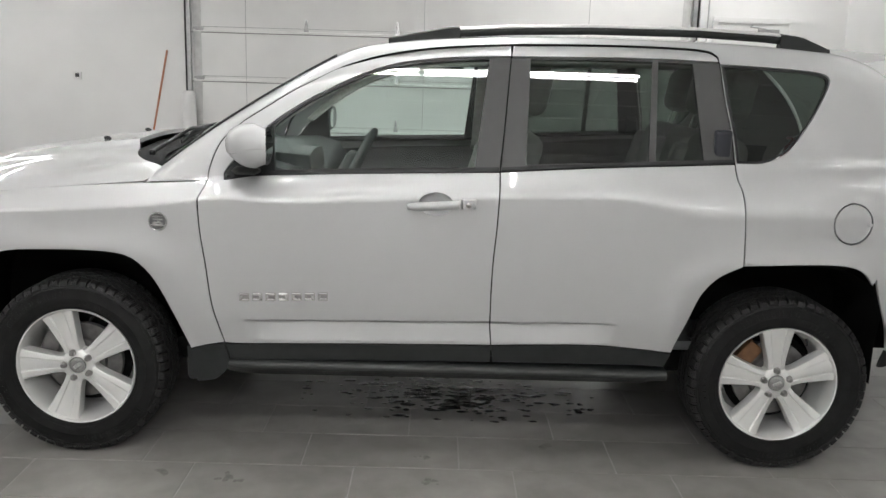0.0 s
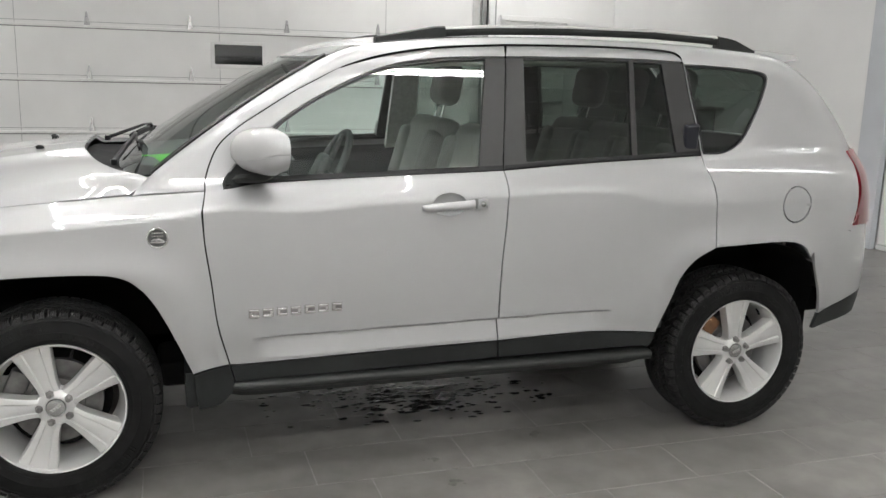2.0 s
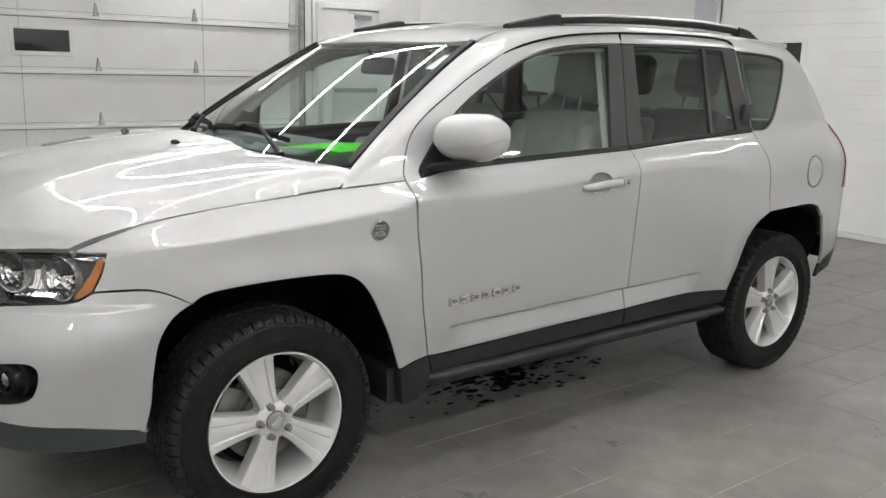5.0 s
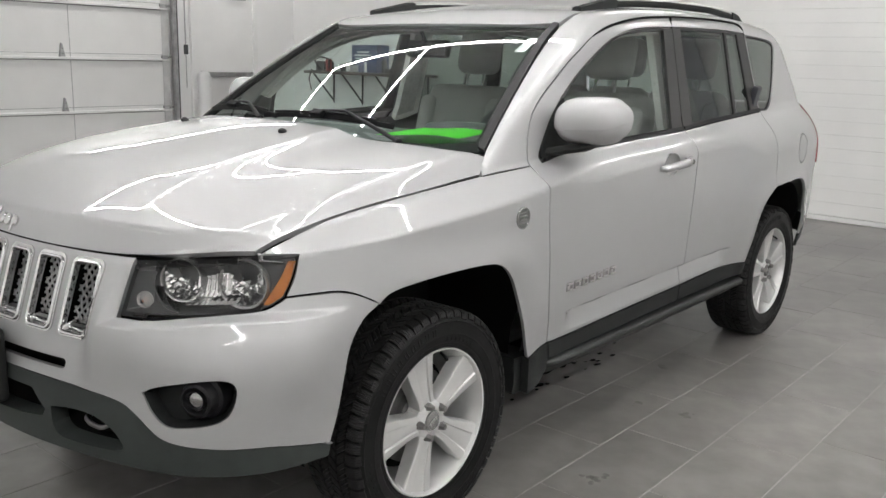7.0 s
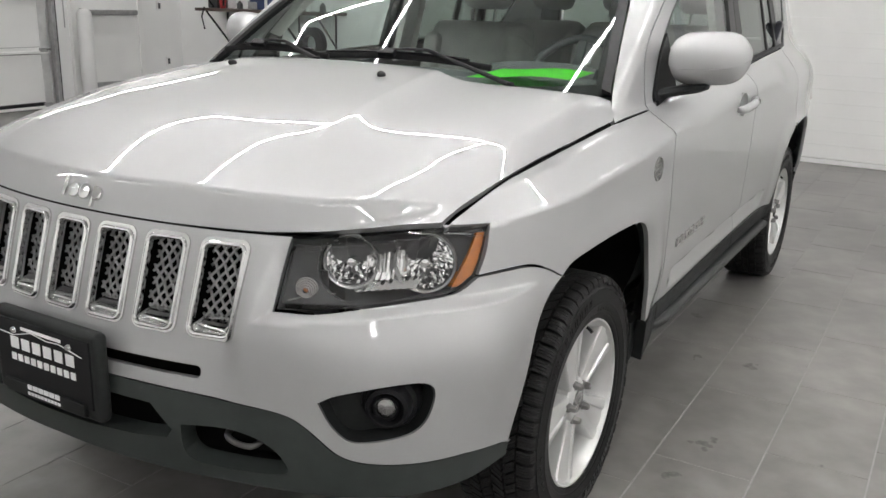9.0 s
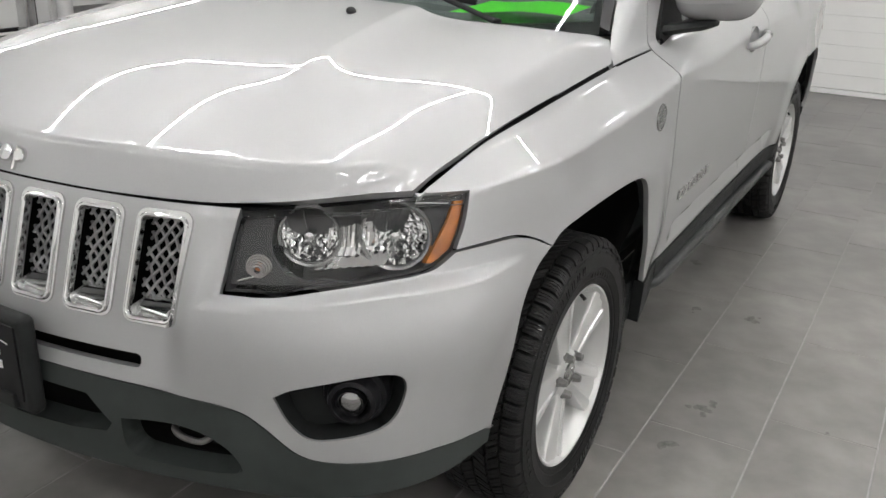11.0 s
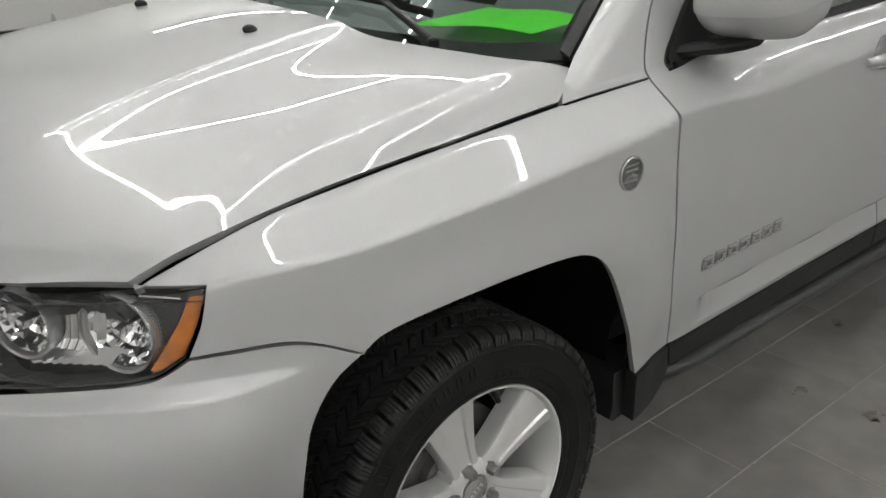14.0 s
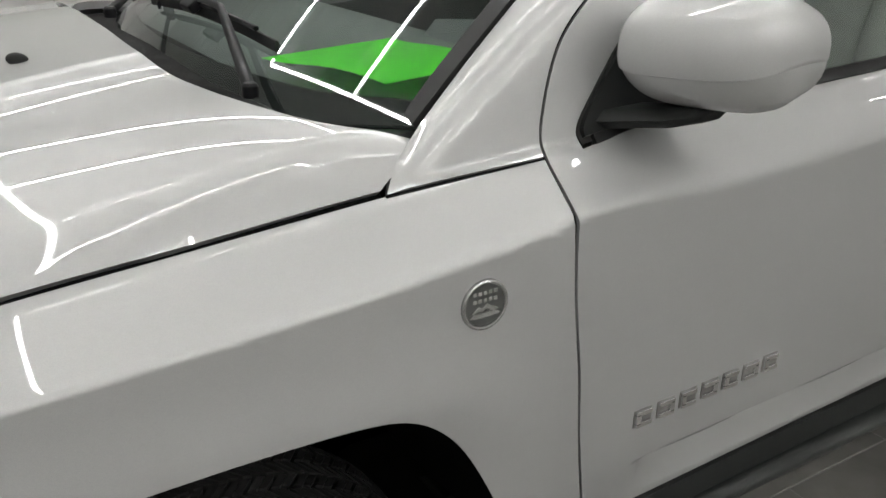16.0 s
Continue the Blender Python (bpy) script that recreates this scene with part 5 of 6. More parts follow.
# cowl, wipers and washer jets
cowl = loft([[(float(np.interp(abs(y), (0, .34, .6, .74), (.09, .10, .18, .29))) + dx, y, float(np.interp(abs(y), (0, .34, .6, .74), (1.128, 1.115, 1.092, 1.075))) + dz) for dx, dz in ((-.02, -.03), (-.01, -.012), (.04, -.022), (.10, -.030), (.10, -.06))] for y in np.linspace(-.74, .74, 25)])
part("cowl", cowl, COWL_BLACK, car, "black plastic windscreen cowl", angle=60)


def on_screen(y, z, lift=.016):
    p = np.array([(float(screen_x(y, z)), y, z)])
    n = slope(glass_f, p)
    return tuple((p + n * lift)[0])


for base, mid, end, far_end in (((.200, -.505, 1.112), -.20, -.06, (-.40, .24)), ((.150, .125, 1.148), .36, .50, (.16, .70))):
    ye = end
    tip = on_screen(ye, 1.158, .030)
    knee = on_screen(mid, 1.156, .036)
    run = [np.array(base) * (1 - t) + np.array(knee) * t for t in np.linspace(0, .94, 7)] + spline([knee, np.array(knee) * .5 + np.array(tip) * .5 + (0, 0, .002), tip], 3)
    arm_rows = []
    for k, q in enumerate(run):
        t = k / (len(run) - 1)
        wd, ht = .010 - .005 * t, .008 - .004 * t
        arm_rows.append([(q[0] + dx * wd, q[1], q[2] + dz * ht) for dx, dz in ((-1, -.6), (-.8, .6), (0, 1), (.8, .6), (1, -.6))])
    wip = part("wiper", loft(arm_rows), GLOSS_BLACK, car, "black windscreen wiper", angle=60)
    part("wiper_pivot", lathe([(.012, -.012), (.012, .004), (.009, .008), (.001, .009)], 16, "z", at=base), GLOSS_BLACK, wip, "black pivot cap")
    lo_y, hi_y = far_end
    blade = [on_screen(y, 1.140 + .014 * math.sin(math.pi * (y - lo_y) / (hi_y - lo_y)) - .012 * max(0, abs(y) - .3), .010) for y in np.linspace(lo_y, hi_y, 16)]
    blade_ob = part("wiper_blade", tube(blade, .0045, 6, flat=2.2), RUBBER, wip, "black rubber blade")
    spine = [on_screen(y, 1.143 + .014 * math.sin(math.pi * (y - lo_y) / (hi_y - lo_y)) - .012 * max(0, abs(y) - .3), .022) for y in np.linspace(lo_y + .07, hi_y - .07, 12)]
    part("blade_frame", tube(spine, .0055, 6, flat=.8), GLOSS_BLACK, blade_ob, "black blade frame")
    part("blade_joint", block((.028, .060, .020), on_screen(ye, 1.152, .026), .005, pose(0, 0, 0, 0, -35, 0)), GLOSS_BLACK, blade_ob)
for s in (1, -1):
    q = strike(np.array([[-.066, -.262 * s, 2.0]]), np.array([[0.0, 0, -1]]), hood_f, 0, 1.2, 300)[0]
    b = bmesh.new()
    bmesh.ops.create_uvsphere(b, u_segments=14, v_segments=8, radius=1)
    bmesh.ops.transform(b, matrix=Matrix.Translation(q) @ pose(0, 0, .004, 0, 10, 0) @ Matrix.Diagonal((.016, .010, .010, 1)), verts=b.verts)
    part("washer_jet", b, RUBBER, bonnet, "black washer jet")

# ---------------------------------------------------------------- cabin
dash = loft([[(x, y, z) for x, z in ((.30, 1.02), (.28, 1.075), (.45, 1.105 + .012 * math.cos(y * 4)), (.70, 1.10), (.80, 1.07), (.84, 1.0), (.80, .80), (.75, .55), (.5, .5))] for y in np.linspace(-.72, .72, 19)])
dash_ob = part("dashboard", dash, DASH, car, "dark grey moulded dashboard", angle=50)
hoodlet = loft([[(x, y, z) for x, z in ((.66, 1.09), (.70, 1.125 + .02 * math.cos((y + .37) * 7)), (.83, 1.115 + .02 * math.cos((y + .37) * 7)), (.84, 1.05))] for y in np.linspace(-.56, -.18, 9)])
part("instrument_hood", hoodlet, DASH, dash_ob, angle=50)
wheel_turn = Matrix.Translation((.98, -.37, 1.045)) @ pose(0, 0, 0, 0, -62, 0)
ring = bmesh.new()
path = [wheel_turn @ Vector((.185 * math.cos(a), .185 * math.sin(a), 0)) for a in np.linspace(0, 2 * math.pi, 41)]
tube(path, .015, 8, ring)
steer = part("steering_wheel", ring, DASH, car, "dark grey steering wheel", angle=80)
hub = block((.14, .13, .05), (0, 0, .03), .02)
block((.34, .035, .02), (0, 0, .012), .008, Matrix.Rotation(math.pi / 2, 4, "Z"), bm=hub)
block((.17, .035, .02), (.085, 0, .012), .008, bm=hub)
bmesh.ops.transform(hub, matrix=wheel_turn, verts=hub.verts)
part("wheel_hub", hub, DASH, steer)


def cushion(size, at, bevel, lean=0.0):
    return block(size, at, bevel, pose(0, 0, 0, 0, lean, 0), 4)


def seat(x, y, wide_by=.50):
    base = part("seat", cushion((.52, wide_by, .17), (x, y, .70), .06, -6), SEAT, car, "grey leather seat with headrest", angle=80)
    part("seat_back", cushion((.15, wide_by, .54), (x + .325, y, .975), .06, 16), SEAT, base, angle=80)
    for dy in (-.21, .21):
        part("bolster", cushion((.18, .09, .44), (x + .295, y + dy * wide_by / .5, .96), .04, 16), SEAT, base, angle=80)
    for dy in (-.05, .05):
        part("headrest_post", tube([(x + .39, y + dy, 1.22), (x + .43, y + dy, 1.38)], .007, 8), CHROME, base, "chrome headrest post")
    part("headrest", cushion((.11, .235, .205), (x + .435, y, 1.395), .05, 10), SEAT, base, angle=80)


seat(1.28, -.37)
seat(1.28, .37)
for y in (-.40, 0, .40):
    seat(2.08, y, .42 if y else .36)
mirror_in = part("interior_mirror", block((.035, .22, .07), (.905, 0, 1.405), .015, pose(0, 0, 0, 0, 12, 0), 3), GLOSS_BLACK, car, "black interior mirror")
part("mirror_stalk", tube([(.86, 0, 1.47), (.885, 0, 1.43)], .008, 8), GLOSS_BLACK, mirror_in)
for y in (-.33, .33):
    part("sun_visor", block((.16, .38, .015), (1.0, y, 1.495), .006, pose(0, 0, 0, 0, -10, 0)), LINER, car, "light grey sun visor")
part("cabin_floor", block((2.2, 1.5, .04), (1.6, 0, .45), .01), DASH, car, "dark carpet")
part("load_floor", block((.7, 1.3, .04), (2.9, 0, .86), .01), DASH, car, "dark load floor")
part("centre_console", block((.75, .22, .30), (1.12, 0, .66), .04), DASH, car, "dark centre console")
note = loft([[tuple(on_screen(y, z, deep)) for y, z in ((-.568, 1.412), (-.530, 1.412), (-.530, 1.462), (-.568, 1.462))] for deep in (-.014, -.0146)])
part("sticker", note, WHITE_MARK, ws, "small white sticker inside the glass")
sheet = bmesh.new()
grid = []
for u in np.linspace(0, 1, 9):
    row = []
    for v in np.linspace(0, 1, 5):
        y = -.62 + .30 * u
        row.append(sheet.verts.new((.325 + .20 * v + .03 * (1 - u) * (1 - v) - .04 * u * (1 - v), y, 1.122 + .012 * v + .006 * math.sin(u * 5))))
    grid.append(row)
for a, b in zip(grid, grid[1:]):
    for k in range(4):
        sheet.faces.new((a[k], a[k + 1], b[k + 1], b[k]))
bmesh.ops.solidify(sheet, geom=sheet.faces[:], thickness=.001)
tagged(part("paper_sheet", sheet, GREEN), "bright green paper sheet lying on the dashboard", "paper")


# ---------------------------------------------------------------- the garage
WEST, EAST, SOUTH, NORTH = -4.9, 6.42, -6.6, 7.4


def wall(name, size, at):
    return tagged(part(name, block(size, at, 0), WALL), "white painted smooth wall", "wall", kind="structure")


def wall_paint():
    m = material("white_wall_paint", (.84, .84, .83), rough=.42, noise_scale=1.3, amount=.035, bump=.06, bump_scale=120)
    return m


WALL = wall_paint()
DOORSKIN = material("white_steel_door", (.84, .84, .825), rough=.38, noise_scale=1.8, amount=.04, bump=.12, bump_scale=90)
GALV = material("galvanised_steel", (.42, .42, .42), rough=.35, metal=.85, noise_scale=14, amount=.2)
STILE = material("pale_steel_stile", (.60, .60, .59), rough=.4, metal=.2, noise_scale=9, amount=.12)
GROUT = material("light_grout", (.31, .30, .29), rough=.9, noise_scale=50, amount=.15)


def tile_material():
    m = material("grey_porcelain", (.176, .168, .159), rough=.3, noise_scale=7, amount=.2, bump=.05, bump_scale=60)
    t = m.node_tree
    b = t.nodes["Principled BSDF"]
    base = b.inputs["Base Color"].links[0].from_socket
    info = t.nodes.new("ShaderNodeObjectInfo")
    geo = t.nodes.new("ShaderNodeNewGeometry")
    add = t.nodes.new("ShaderNodeMath")
    t.links.new(info.outputs["Random"], add.inputs[0])
    t.links.new(geo.outputs["Random Per Island"], add.inputs[1])
    r = t.nodes.new("ShaderNodeMapRange")
    r.inputs["From Max"].default_value = 2
    r.inputs["To Min"].default_value, r.inputs["To Max"].default_value = .88, 1.12
    t.links.new(add.outputs[0], r.inputs["Value"])
    smear = t.nodes.new("ShaderNodeTexNoise")
    smear.inputs["Scale"].default_value = .9
    smear.inputs["Detail"].default_value = 9
    t.links.new(geo.outputs["Position"], smear.inputs["Vector"])
    w = t.nodes.new("ShaderNodeMapRange")
    w.inputs["From Min"].default_value, w.inputs["From Max"].default_value = .35, .65
    w.inputs["To Min"].default_value, w.inputs["To Max"].default_value = .68, 1.26
    t.links.new(smear.outputs["Fac"], w.inputs["Value"])
    k = t.nodes.new("ShaderNodeMath")
    k.operation = "MULTIPLY"
    t.links.new(r.outputs["Result"], k.inputs[0])
    t.links.new(w.outputs["Result"], k.inputs[1])
    x = t.nodes.new("ShaderNodeMix")
    x.data_type, x.blend_type = "RGBA", "MULTIPLY"
    x.inputs["Factor"].default_value = 1
    t.links.new(base, x.inputs["A"])
    t.links.new(k.outputs[0], x.inputs["B"])
    t.links.new(x.outputs["Result"], b.inputs["Base Color"])
    return m


TILE = tile_material()
E_LOW, E_HIGH = -2.6, 2.32
wall("wall_north", (WEST * -1 + EAST + .4, .2, CEILING), ((WEST + EAST) / 2, NORTH + .17, CEILING / 2))
wall("wall_south", (12.5, .2, CEILING), ((WEST + EAST) / 2, SOUTH - .1, CEILING / 2))
wall("wall_west", (.2, NORTH - SOUTH, CEILING), (WEST - .1, (NORTH + SOUTH) / 2, CEILING / 2))
wall("wall_east", (.2, NORTH - SOUTH, CEILING), (EAST + .17, (NORTH + SOUTH) / 2, CEILING / 2))
for name, size, at in (("wall_skin_left", (-1.86 - WEST, .075, CEILING), ((WEST - 1.86) / 2, NORTH + .035, CEILING / 2)), ("wall_skin_right", (EAST - 4.56, .075, CEILING), ((EAST + 4.56) / 2, NORTH + .035, CEILING / 2)), ("wall_skin_far", (.075, NORTH - 2.62, CEILING), (EAST + .035, (NORTH + 2.62) / 2, CEILING / 2)), ("wall_skin_near", (.075, 3.6, CEILING), (EAST + .035, -4.6, CEILING / 2))):
    wall(name, size, at)

ceil = block((EAST - WEST + .4, NORTH - SOUTH + .4, .12), ((WEST + EAST) / 2, (NORTH + SOUTH) / 2, CEILING + .06))
for k in range(48):
    y = SOUTH + .15 + k * .29
    block((EAST - WEST, .035, .016), ((WEST + EAST) / 2, y, CEILING - .008), 0, bm=ceil)
tagged(part("ceiling", ceil, WHITE, smooth=False), "white ribbed metal ceiling", "ceiling", kind="structure")

# light strips under the ceiling
TUBE = glow("led_strip", (1.0, .99, .985), STRIP_POWER)


def strip(x0, y0, x1, y1):
    d = Vector((x1 - x0, y1 - y0, 0))
    turn = Matrix.Rotation(math.atan2(d.y, d.x), 4, "Z")
    at = ((x0 + x1) / 2, (y0 + y1) / 2, CEILING - .052)
    ob = part("light_strip", block((d.length - .03, .024, .012), at, .004, turn), TUBE)
    part("strip_base", block((d.length - .02, .05, .030), (at[0], at[1], CEILING - .031), .003, turn), WHITE, ob)
    for t in (0, 1):
        part("end_cap", block((.012, .030, .020), (x0 + (x1 - x0) * t - .008 * (2 * t - 1) * d.x / d.length, y0 + (y1 - y0) * t - .008 * (2 * t - 1) * d.y / d.length, at[2]), .002, turn), WHITE, ob, "white plastic end cap")
    tagged(ob, "lit white LED tube under the ceiling: reflected ladder and near row, added fill elsewhere", "light", "ceiling light strips")


# a ladder of strips over the car and a long row beside it, placed by their reflections
GX = (-.42, 1.66)
GY = (-1.75, -.32, 1.43, 2.70)
for y in GY:
    strip(GX[0], y, GX[1], y)
for x in GX:
    for a, b in zip(GY, GY[1:]):
        strip(x, a, x, b)
for k in range(4):
    for y in (-4.05, -4.12):
        strip(2.95 - 1.9 * (k + 1) + .02, y, 2.95 - 1.9 * k, y)
# added fill: unseen double row at the south wall that brightens the doors
for k in range(4):
    for y in (-6.50, -6.56):
        strip(5.9 - 1.9 * (k + 1) + .02, y, 5.9 - 1.9 * k, y)
# added fill: unseen strips that brighten the north wall and its corners
for k in range(2):
    strip(-3.9, 2.9 + 1.9 * k, -3.9, 4.7 + 1.9 * k)
    strip(2.2 + 1.9 * k, 6.75, 4.0 + 1.9 * k, 6.75)
# added fill: unseen column ahead of the nose that brightens the bumper
for k in range(4):
    strip(-3.1, -3.6 + 1.8 * k, -3.1, -1.9 + 1.8 * k)
# added fill: two unseen strips behind the tail
for y in (-1.6, .6):
    strip(3.9, y, 5.8, y)

# sectional door in the far wall
gate = tagged(new("door_1"), "white sectional garage door with small dark windows, closed", "garage door", kind="structure")
for k in range(5):
    z0 = .016 + .6105 * k
    sec = block((6.32, .045, .606), (1.295, NORTH + .045, z0 + .305), .004)
    part("door_section", sec, DOORSKIN, gate)
    part("section_rail", block((6.30, .038, .030), (1.295, NORTH + .006, z0 + .010), .006), DOORSKIN, gate)
    # the rail's shadow line, put in as a dark strip below it
    part("rail_shadow", block((6.30, .006, .010), (1.295, NORTH + .0205, z0 - .010), 0), STEEL, gate, "dark strip painted as the shadow line under the rail")
    part("section_wire", tube([(-1.72, NORTH + .016, z0 + .060), (4.34, NORTH + .016, z0 + .067)], .0032, 5), GALV, gate)
    for x in (-1.775, 4.395):
        part("end_stile", block((.10, .008, .60), (x, NORTH + .019, z0 + .305), .002), STILE, gate, "pale grey end stile")
    for x in (-.395, .755, 1.910, 3.066):
        foot, head = z0 + .022, z0 + .178
        h = loft([[(x - .036, NORTH + .021, foot), (x + .036, NORTH + .021, foot), (x + .009, NORTH + .021, head), (x - .009, NORTH + .021, head)], [(x - .030, NORTH - .018, foot + .004), (x + .030, NORTH - .018, foot + .004), (x + .006, NORTH - .004, head - .01), (x - .006, NORTH - .004, head - .01)]])
        hinge_ob = part("hinge", h, GALV, gate, "small galvanised hinge")
        for z in (foot + .035, foot + .095):
            part("rivet", lathe([(.001, -.026), (.006, -.024), (.008, -.012)], 8, "y", at=(x, NORTH, z)), STEEL, hinge_ob)
    for x in (-1.74, 4.37):
        bracket = block((.10, .03, .05), (x, NORTH + .000, z0 + .035), .006)
        block((.05, .05, .022), (x + math.copysign(.05, x), NORTH - .012, z0 + .04), .006, bm=bracket)
        part("roller_bracket", bracket, GALV, gate, "galvanised roller bracket")
for x in (-1.162, 1.095, 3.17):
    part("panel_joint", block((.006, .004, 3.0), (x, NORTH + .0215, 1.62), 0), GALV, gate)
WINDOW_DARK = material("dark_window", (.012, .013, .014), rough=.06, coat=1.0, noise_scale=3, amount=.4)
for x in (1.32,):
    w = part("window_frame", block((.66, .020, .32), (x, NORTH + .016, 1.580), .008), WHITE, gate, "white window frame")
    part("window_pane", block((.57, .008, .235), (x, NORTH + .004, 1.588), .002), WINDOW_DARK, w, "dark window pane")
part("bottom_seal", block((6.32, .05, .085), (1.295, NORTH + .045, .043), .006), RUBBER, gate, "black rubber bottom seal")
for x in (-1.865, 4.485):
    tr = block((.045, .075, CEILING - .02), (x, NORTH - .035, CEILING / 2), .004)
    tagged(part("door_track", tr, GALV), "galvanised vertical door track", "track", kind="structure")
    tagged(part("jamb_trim", block((.016, .05, CEILING - .02), (x + math.copysign(.045, x), NORTH - .02, CEILING / 2), .002), RUBBER), "black jamb seal", "trim", kind="structure")

# side door with closer and push bar
leaf = tagged(part("door_2", block((.90, .045, 2.10), (5.235, NORTH - .012, 1.07), .004), DOORSKIN), "white steel side door, closed", "door", kind="structure")
for x, sx, z, sz in ((4.755, .07, 1.08, 2.16), (5.715, .07, 1.08, 2.16), (5.235, 1.03, 2.175, .07)):
    part("door_frame", block((sx, .06, sz), (x, NORTH - .025, z), .005), DOORSKIN, leaf)
part("closer_box", block((.26, .05, .055), (5.42, NORTH - .06, 2.045), .008), GALV, leaf, "grey door closer")
part("closer_arm", tube([(5.38, NORTH - .075, 2.075), (5.15, NORTH - .16, 2.09), (5.22, NORTH - .04, 2.12)], .008, 6), GALV, leaf, "grey closer arm")
part("push_bar", block((.80, .055, .060), (5.24, NORTH - .075, 1.07), .010), GALV, leaf, "metal push bar")
part("push_bar_end", block((.035, .06, .15), (4.86, NORTH - .066, 1.04), .008), GALV, leaf)
part("kick_plate", block((.84, .004, .12), (5.235, NORTH - .0365, .20), .001), GALV, leaf, "grey kick plate")
for x, y in ((-1.845, 7.22), (4.80, 7.22)):
    post = lathe([(.001, 0), (.085, 0), (.085, 1.03), (.080, 1.065), (.066, 1.093), (.040, 1.11), (.001, 1.116)], 28, "z", at=(x, y, 0))
    tagged(part("bollard", post, WHITE), "white round steel bollard on the floor", "bollard", "door bollards")
broom = tube([(-2.365, 7.25, .35), (-2.15, 7.375, 1.60)], .0125, 10)
broom_ob = tagged(part("broom", broom, material("orange_wood", (.42, .17, .09), rough=.5, noise_scale=20, amount=.2)), "broom with a reddish wooden handle leaning on the wall", "broom")
part("broom_head", block((.30, .10, .32), (-2.39, 7.235, .19), .02), DASH, broom_ob, "dark bristles")
th = tagged(part("thermostat", block((.10, .028, .095), (-3.30, NORTH - .016, 1.250), .006), WHITE), "white thermostat with a dark display", "thermostat")
part("display", block((.05, .004, .05), (-3.30, NORTH - .0315, 1.258), .001), DASH, th, "dark display")
ct = tagged(part("door_control", block((.05, .03, .12), (4.66, NORTH - .016, 1.375), .004), DASH), "small black door control box", "switch")
part("conduit", tube([(4.66, NORTH - .012, 1.43), (4.66, NORTH - .012, CEILING - .03)], .009, 8), GALV, ct)
part("conduit", tube([(4.66, NORTH - .012, 1.31), (4.66, NORTH - .012, .9)], .006, 8), GALV, ct)
for x, z in ((6.16, .46), (6.05, 1.15)):
    so = tagged(part("wall_socket", block((.075, .018, .115), (x, NORTH - .010, z), .004), WHITE), "white plastic wall socket plate", "socket")
    part("socket_face", block((.035, .004, .07), (x, NORTH - .0205, z), .001), DASH, so, "dark socket face")

# shelf with tools on the east wall
sh = tagged(part("wall_shelf", block((.42, 2.0, .035), (EAST - .215, 5.7, 1.13), .004), material("dark_shelf_wood", (.07, .05, .04), rough=.6, noise_scale=15, amount=.3)), "dark wall shelf on black brackets", "shelf")
for y in (4.85, 5.4, 6.0, 6.55):
    part("bracket", tube([(EAST - .02, y, .75), (EAST - .38, y, 1.11)], .012, 8), GLOSS_BLACK, sh, "black steel bracket")
    part("bracket_upright", tube([(EAST - .02, y, .72), (EAST - .02, y, 1.11)], .012, 8), GLOSS_BLACK, sh, "black steel bracket")
rng = random.Random(4)
for k in range(9):
    y = 4.85 + k * .21
    h = rng.uniform(.06, .17)
    if k % 3 == 2:
        b = block((rng.uniform(.12, .2), .16, h * .8), (EAST - .20, y, 1.149 + h * .4), .012)
        tagged(part("tool_case", b, (DASH, GALV, WHITE)[k % 2]), "small dark tool case on the shelf", "case")
    else:
        b = lathe([(.001, 0), (.035, 0), (.035, h * .8), (.018, h), (.012, h * 1.15), (.001, h * 1.16)], 16, "z", at=(EAST - .2 + rng.uniform(-.08, .08), y, 1.149))
        tagged(part("spray_bottle", b, (DASH, WHITE, STEEL)[k % 3]), "small bottle standing on the shelf", "bottle")
BLUE = material("dark_blue_box", (.03, .05, .13), rough=.5, noise_scale=8, amount=.15)
box = tagged(part("storage_box", block((.22, .46, .34), (EAST - .16, 5.72, 1.319), .01), BLUE), "dark blue storage box with a pale label on the shelf", "box")
for z, w in ((1.40, .22), (1.36, .30), (1.32, .26)):
    part("label_bar", block((.002, w, .018), (EAST - .271, 5.74, z), .0005), WHITE_MARK, box)
hose = tube([(EAST - .30, 6.50, 1.155), (EAST - .34, 6.58, 1.28), (EAST - .32, 6.50, 1.33), (EAST - .28, 6.36, 1.30), (EAST - .3, 6.34, 1.18)], .012, 8)
hose_ob = tagged(part("spray_gun", hose, GLOSS_BLACK), "black spray gun with hose on the shelf edge", "spray gun")
part("hose_end", tube([(EAST - .44, 6.52, 1.16), (EAST - .47, 6.54, 1.05), (EAST - .45, 6.52, .90)], .010, 8), GLOSS_BLACK, hose_ob, "hanging black hose")
part("gun_cup", lathe([(.001, 0), (.035, 0), (.045, .10), (.045, .14), (.02, .16), (.001, .16)], 18, "z", at=(EAST - .25, 6.40, 1.149)), material("red_cup", (.35, .03, .03), rough=.4, noise_scale=10), hose_ob, "red plastic cup")
reel = lathe([(.10, -.05), (.19, -.05), (.19, -.04), (.12, -.035), (.12, .035), (.19, .04), (.19, .05), (.10, .05)], 32, "x", at=(EAST - .10, 5.15, .78), close=True)
tagged(part("hose_reel", reel, GLOSS_BLACK), "black hose reel under the wall shelf", "hose reel")

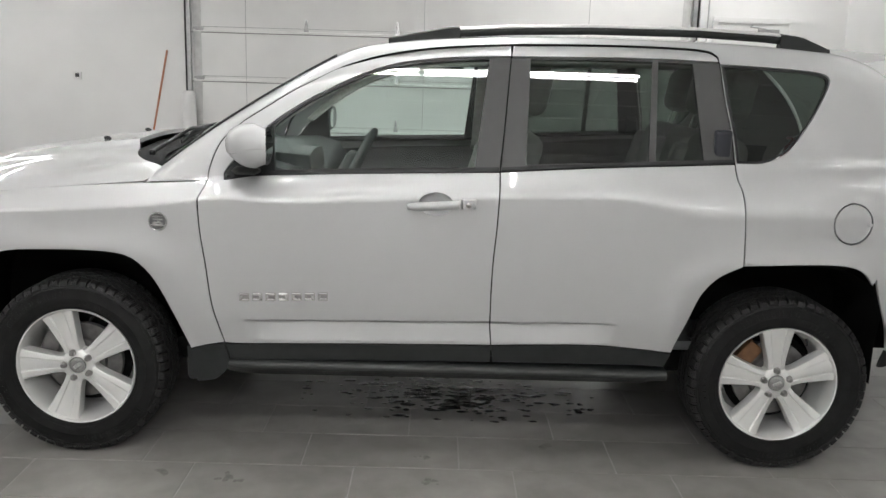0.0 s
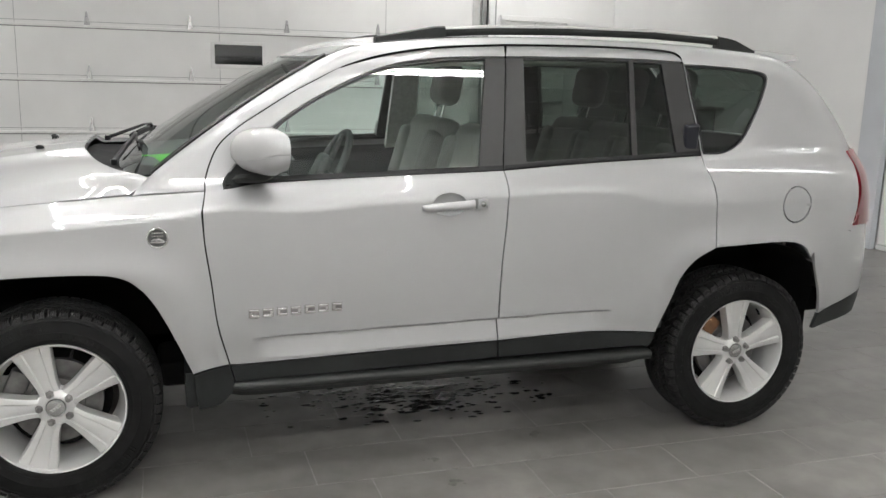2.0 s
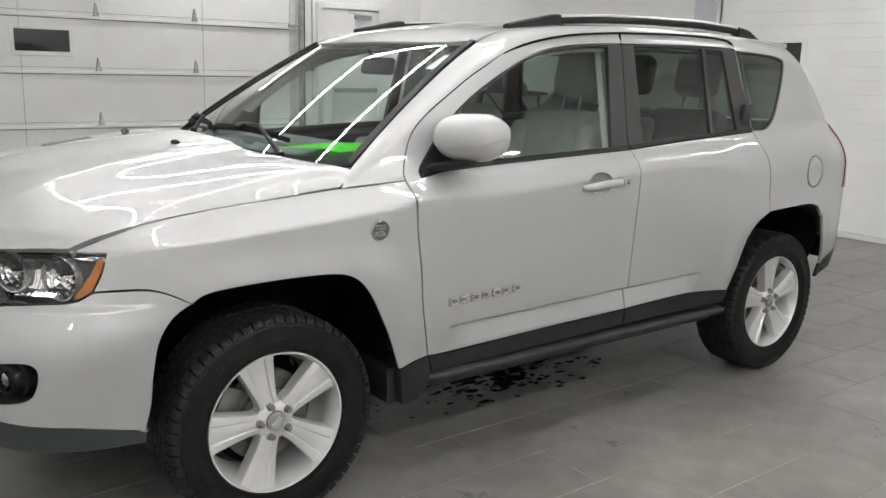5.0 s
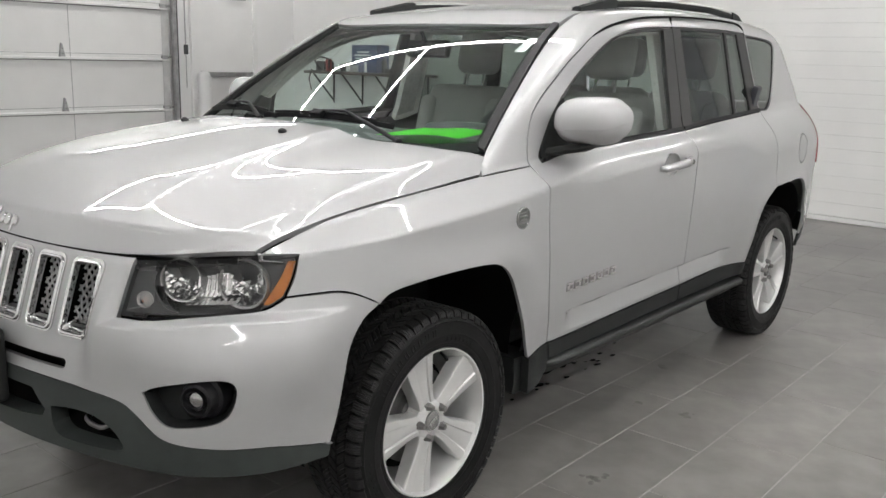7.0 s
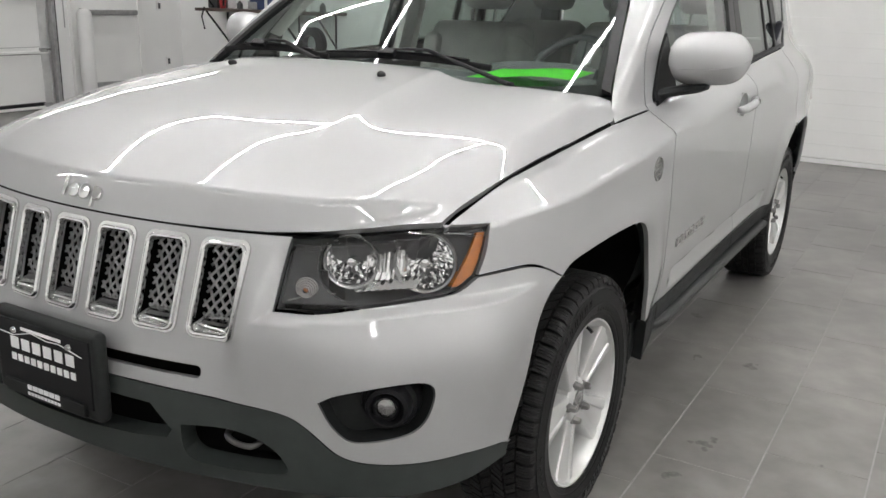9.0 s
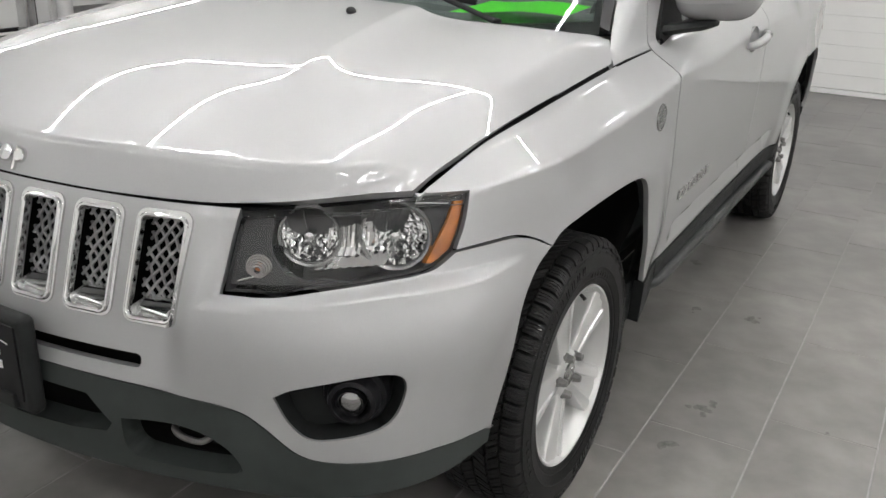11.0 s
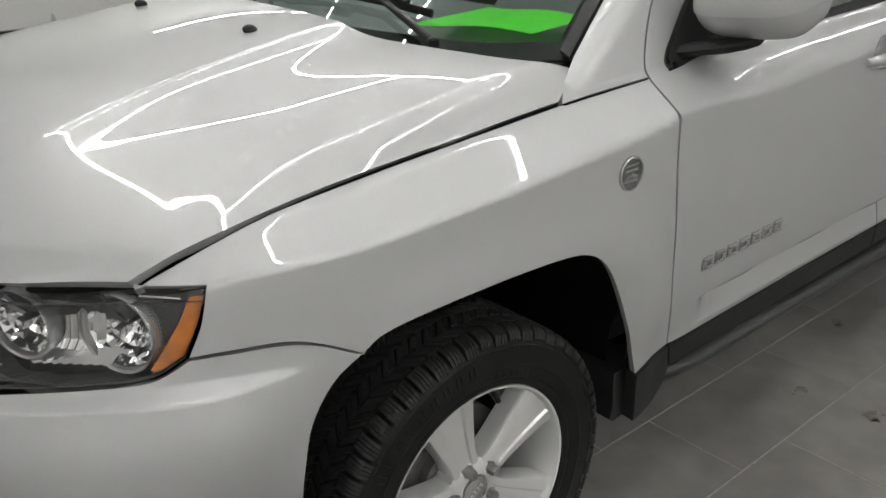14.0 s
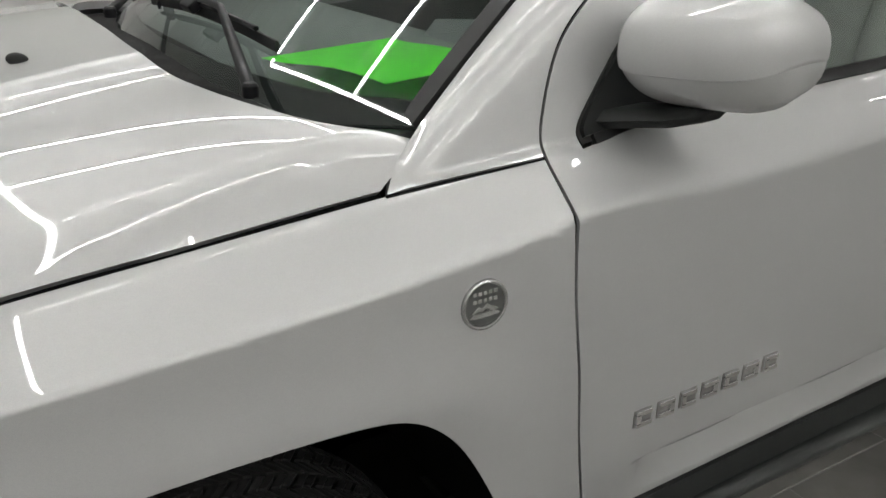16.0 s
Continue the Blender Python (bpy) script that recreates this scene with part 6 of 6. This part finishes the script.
# wide sectional door in the east wall
gate2 = tagged(new("door_3"), "white ribbed sectional door with small windows, closed", "garage door", kind="structure")
for k in range(26):
    z0 = .05 + .1215 * k
    part("door_rib", block((.04, E_HIGH - E_LOW, .1210 if k % 5 else .1195), (EAST + .040, (E_LOW + E_HIGH) / 2, z0 + .0607), .0022), DOORSKIN, gate2)
part("bottom_seal", block((.05, E_HIGH - E_LOW, .042), (EAST + .035, (E_LOW + E_HIGH) / 2, .0245), .004), WHITE, gate2, "pale bottom seal")
wf = part("window_frame", block((.02, .66, .34), (EAST + .012, 1.71, 1.575), .008), WHITE, gate2, "white window frame")
part("window_pane", block((.008, .57, .25), (EAST + .0, 1.71, 1.585), .002), WINDOW_DARK, wf, "dark window pane")
JAMB = material("pale_blue_jamb", (.55, .57, .60), rough=.4, noise_scale=3, amount=.05)
tagged(part("door_jamb", block((.06, .27, CEILING), (EAST - .01, 2.475, CEILING / 2), .005), JAMB), "pale blue-grey steel door jamb", "jamb", kind="structure")
tagged(part("door_jamb", block((.06, .24, CEILING), (EAST - .01, -2.73, CEILING / 2), .005), JAMB), "pale blue-grey steel door jamb", "jamb", kind="structure")

# ---------------------------------------------------------------- wet patch and floor
STAIN_SPOTS = ((.600, -1.045, .026, 11), (.36, -1.013, .014, 4), (1.318, -1.045, .02, 5), (1.79, -.708, .012, 3), (1.30, -.822, .016, 3), (.655, -1.385, .006, 1), (2.3, -1.6, .04, 6))
rng = random.Random(11)
wet = bmesh.new()
for k in range(330):
    x = max(.75, min(2.15, rng.gauss(1.42, .26)))
    y = max(-.46, rng.gauss(-.20, .12)) - .05 * (x - 1.4)
    big = abs(x - 1.42) < .2 and abs(y + .20) < .12
    r = rng.uniform(.004, .016) * (1.7 if big and rng.random() < .5 else 1)
    n = 9
    e = [rng.uniform(.7, 1.3) for _ in range(n)]
    st = rng.uniform(1, 2.2)
    low_ring = [wet.verts.new((x + st * r * e[i] * math.cos(2 * math.pi * i / n), y + r * e[i] * math.sin(2 * math.pi * i / n), .0010)) for i in range(n)]
    top_ring = [wet.verts.new((x + .6 * st * r * e[i] * math.cos(2 * math.pi * i / n), y + .6 * r * e[i] * math.sin(2 * math.pi * i / n), .0018)) for i in range(n)]
    for i in range(n):
        wet.faces.new((low_ring[i], low_ring[(i + 1) % n], top_ring[(i + 1) % n], top_ring[i]))
    wet.faces.new(top_ring)
tagged(part("water_drops", wet, material("dirty_water", (.012, .012, .012), rough=.18, coat=.3, noise_scale=30, amount=.3)), "dark water drops on the tiles under the car", "water", kind="stuff")

rng = random.Random(23)
stain = bmesh.new()
for cx, cy, size, count in STAIN_SPOTS:
    for k in range(count):
        x, y = cx + rng.gauss(0, size), cy + rng.gauss(0, size * .7)
        r = rng.uniform(.004, .015)
        ring = [(x + rng.uniform(.6, 1.5) * r * math.cos(2 * math.pi * i / 9), y + rng.uniform(.6, 1.5) * r * math.sin(2 * math.pi * i / 9)) for i in range(9)]
        top = [stain.verts.new((u, v, .0006)) for u, v in ring]
        stain.faces.new(top)
        base = [stain.verts.new((x + (u - x) * 1.06, y + (v - y) * 1.06, .0001)) for u, v in ring]
        for i in range(9):
            stain.faces.new((base[i], base[(i + 1) % 9], top[(i + 1) % 9], top[i]))
tagged(part("floor_stain", stain, material("dried_grime", (.128, .122, .115), rough=.4, noise_scale=60, amount=.4), smooth=False), "dark dried grime marks on the floor tiles", "stain", kind="stuff")

ground = tagged(part("floor", block((EAST - WEST + .4, NORTH - SOUTH + .4, .2), ((WEST + EAST) / 2, (NORTH + SOUTH) / 2, -.1015), 0), GROUT), "grey porcelain floor tiles with light joints", "floor", kind="structure")
TW, TD, JOINT = .592, .2945, .0022
rest = bmesh.new()
near = []
for row in range(-22, 28):
    y0 = -.637 + TD * row
    shift = .648 - .2 * row
    k0 = math.floor((WEST - shift) / TW)
    for k in range(k0, k0 + 22):
        x0 = shift + TW * k
        cx, cy = x0 + TW / 2, y0 + TD / 2
        if cx < WEST - .2 or cx > EAST + .2 or cy < SOUTH - .1 or cy > NORTH + .1:
            continue
        if -1.4 < cx < 4.4 and -2.9 < cy < .6 and len(near) < 295:
            near.append((cx, cy))
        else:
            a, d = TW / 2 - JOINT, TD / 2 - JOINT
            t = [rest.verts.new((cx + sx * (a - .001), cy + sy * (d - .001), 0)) for sx, sy in ((-1, -1), (1, -1), (1, 1), (-1, 1))]
            u = [rest.verts.new((cx + sx * a, cy + sy * d, -.002)) for sx, sy in ((-1, -1), (1, -1), (1, 1), (-1, 1))]
            rest.faces.new(t)
            for i in range(4):
                rest.faces.new((u[i], u[(i + 1) % 4], t[(i + 1) % 4], t[i]))
tagged(part("floor_tiles", rest, TILE, ground, smooth=False), kind="stuff")
one = part("tile", block((TW - 2 * JOINT, TD - 2 * JOINT, .004), (0, 0, -.002), .0008, None, 1), TILE, ground, smooth=False)
one.location = (*near[0], 0)
for cx, cy in near[1:]:
    ob = new("tile", one.data)
    ob.parent = ground
    ob.location = (cx, cy, 0)
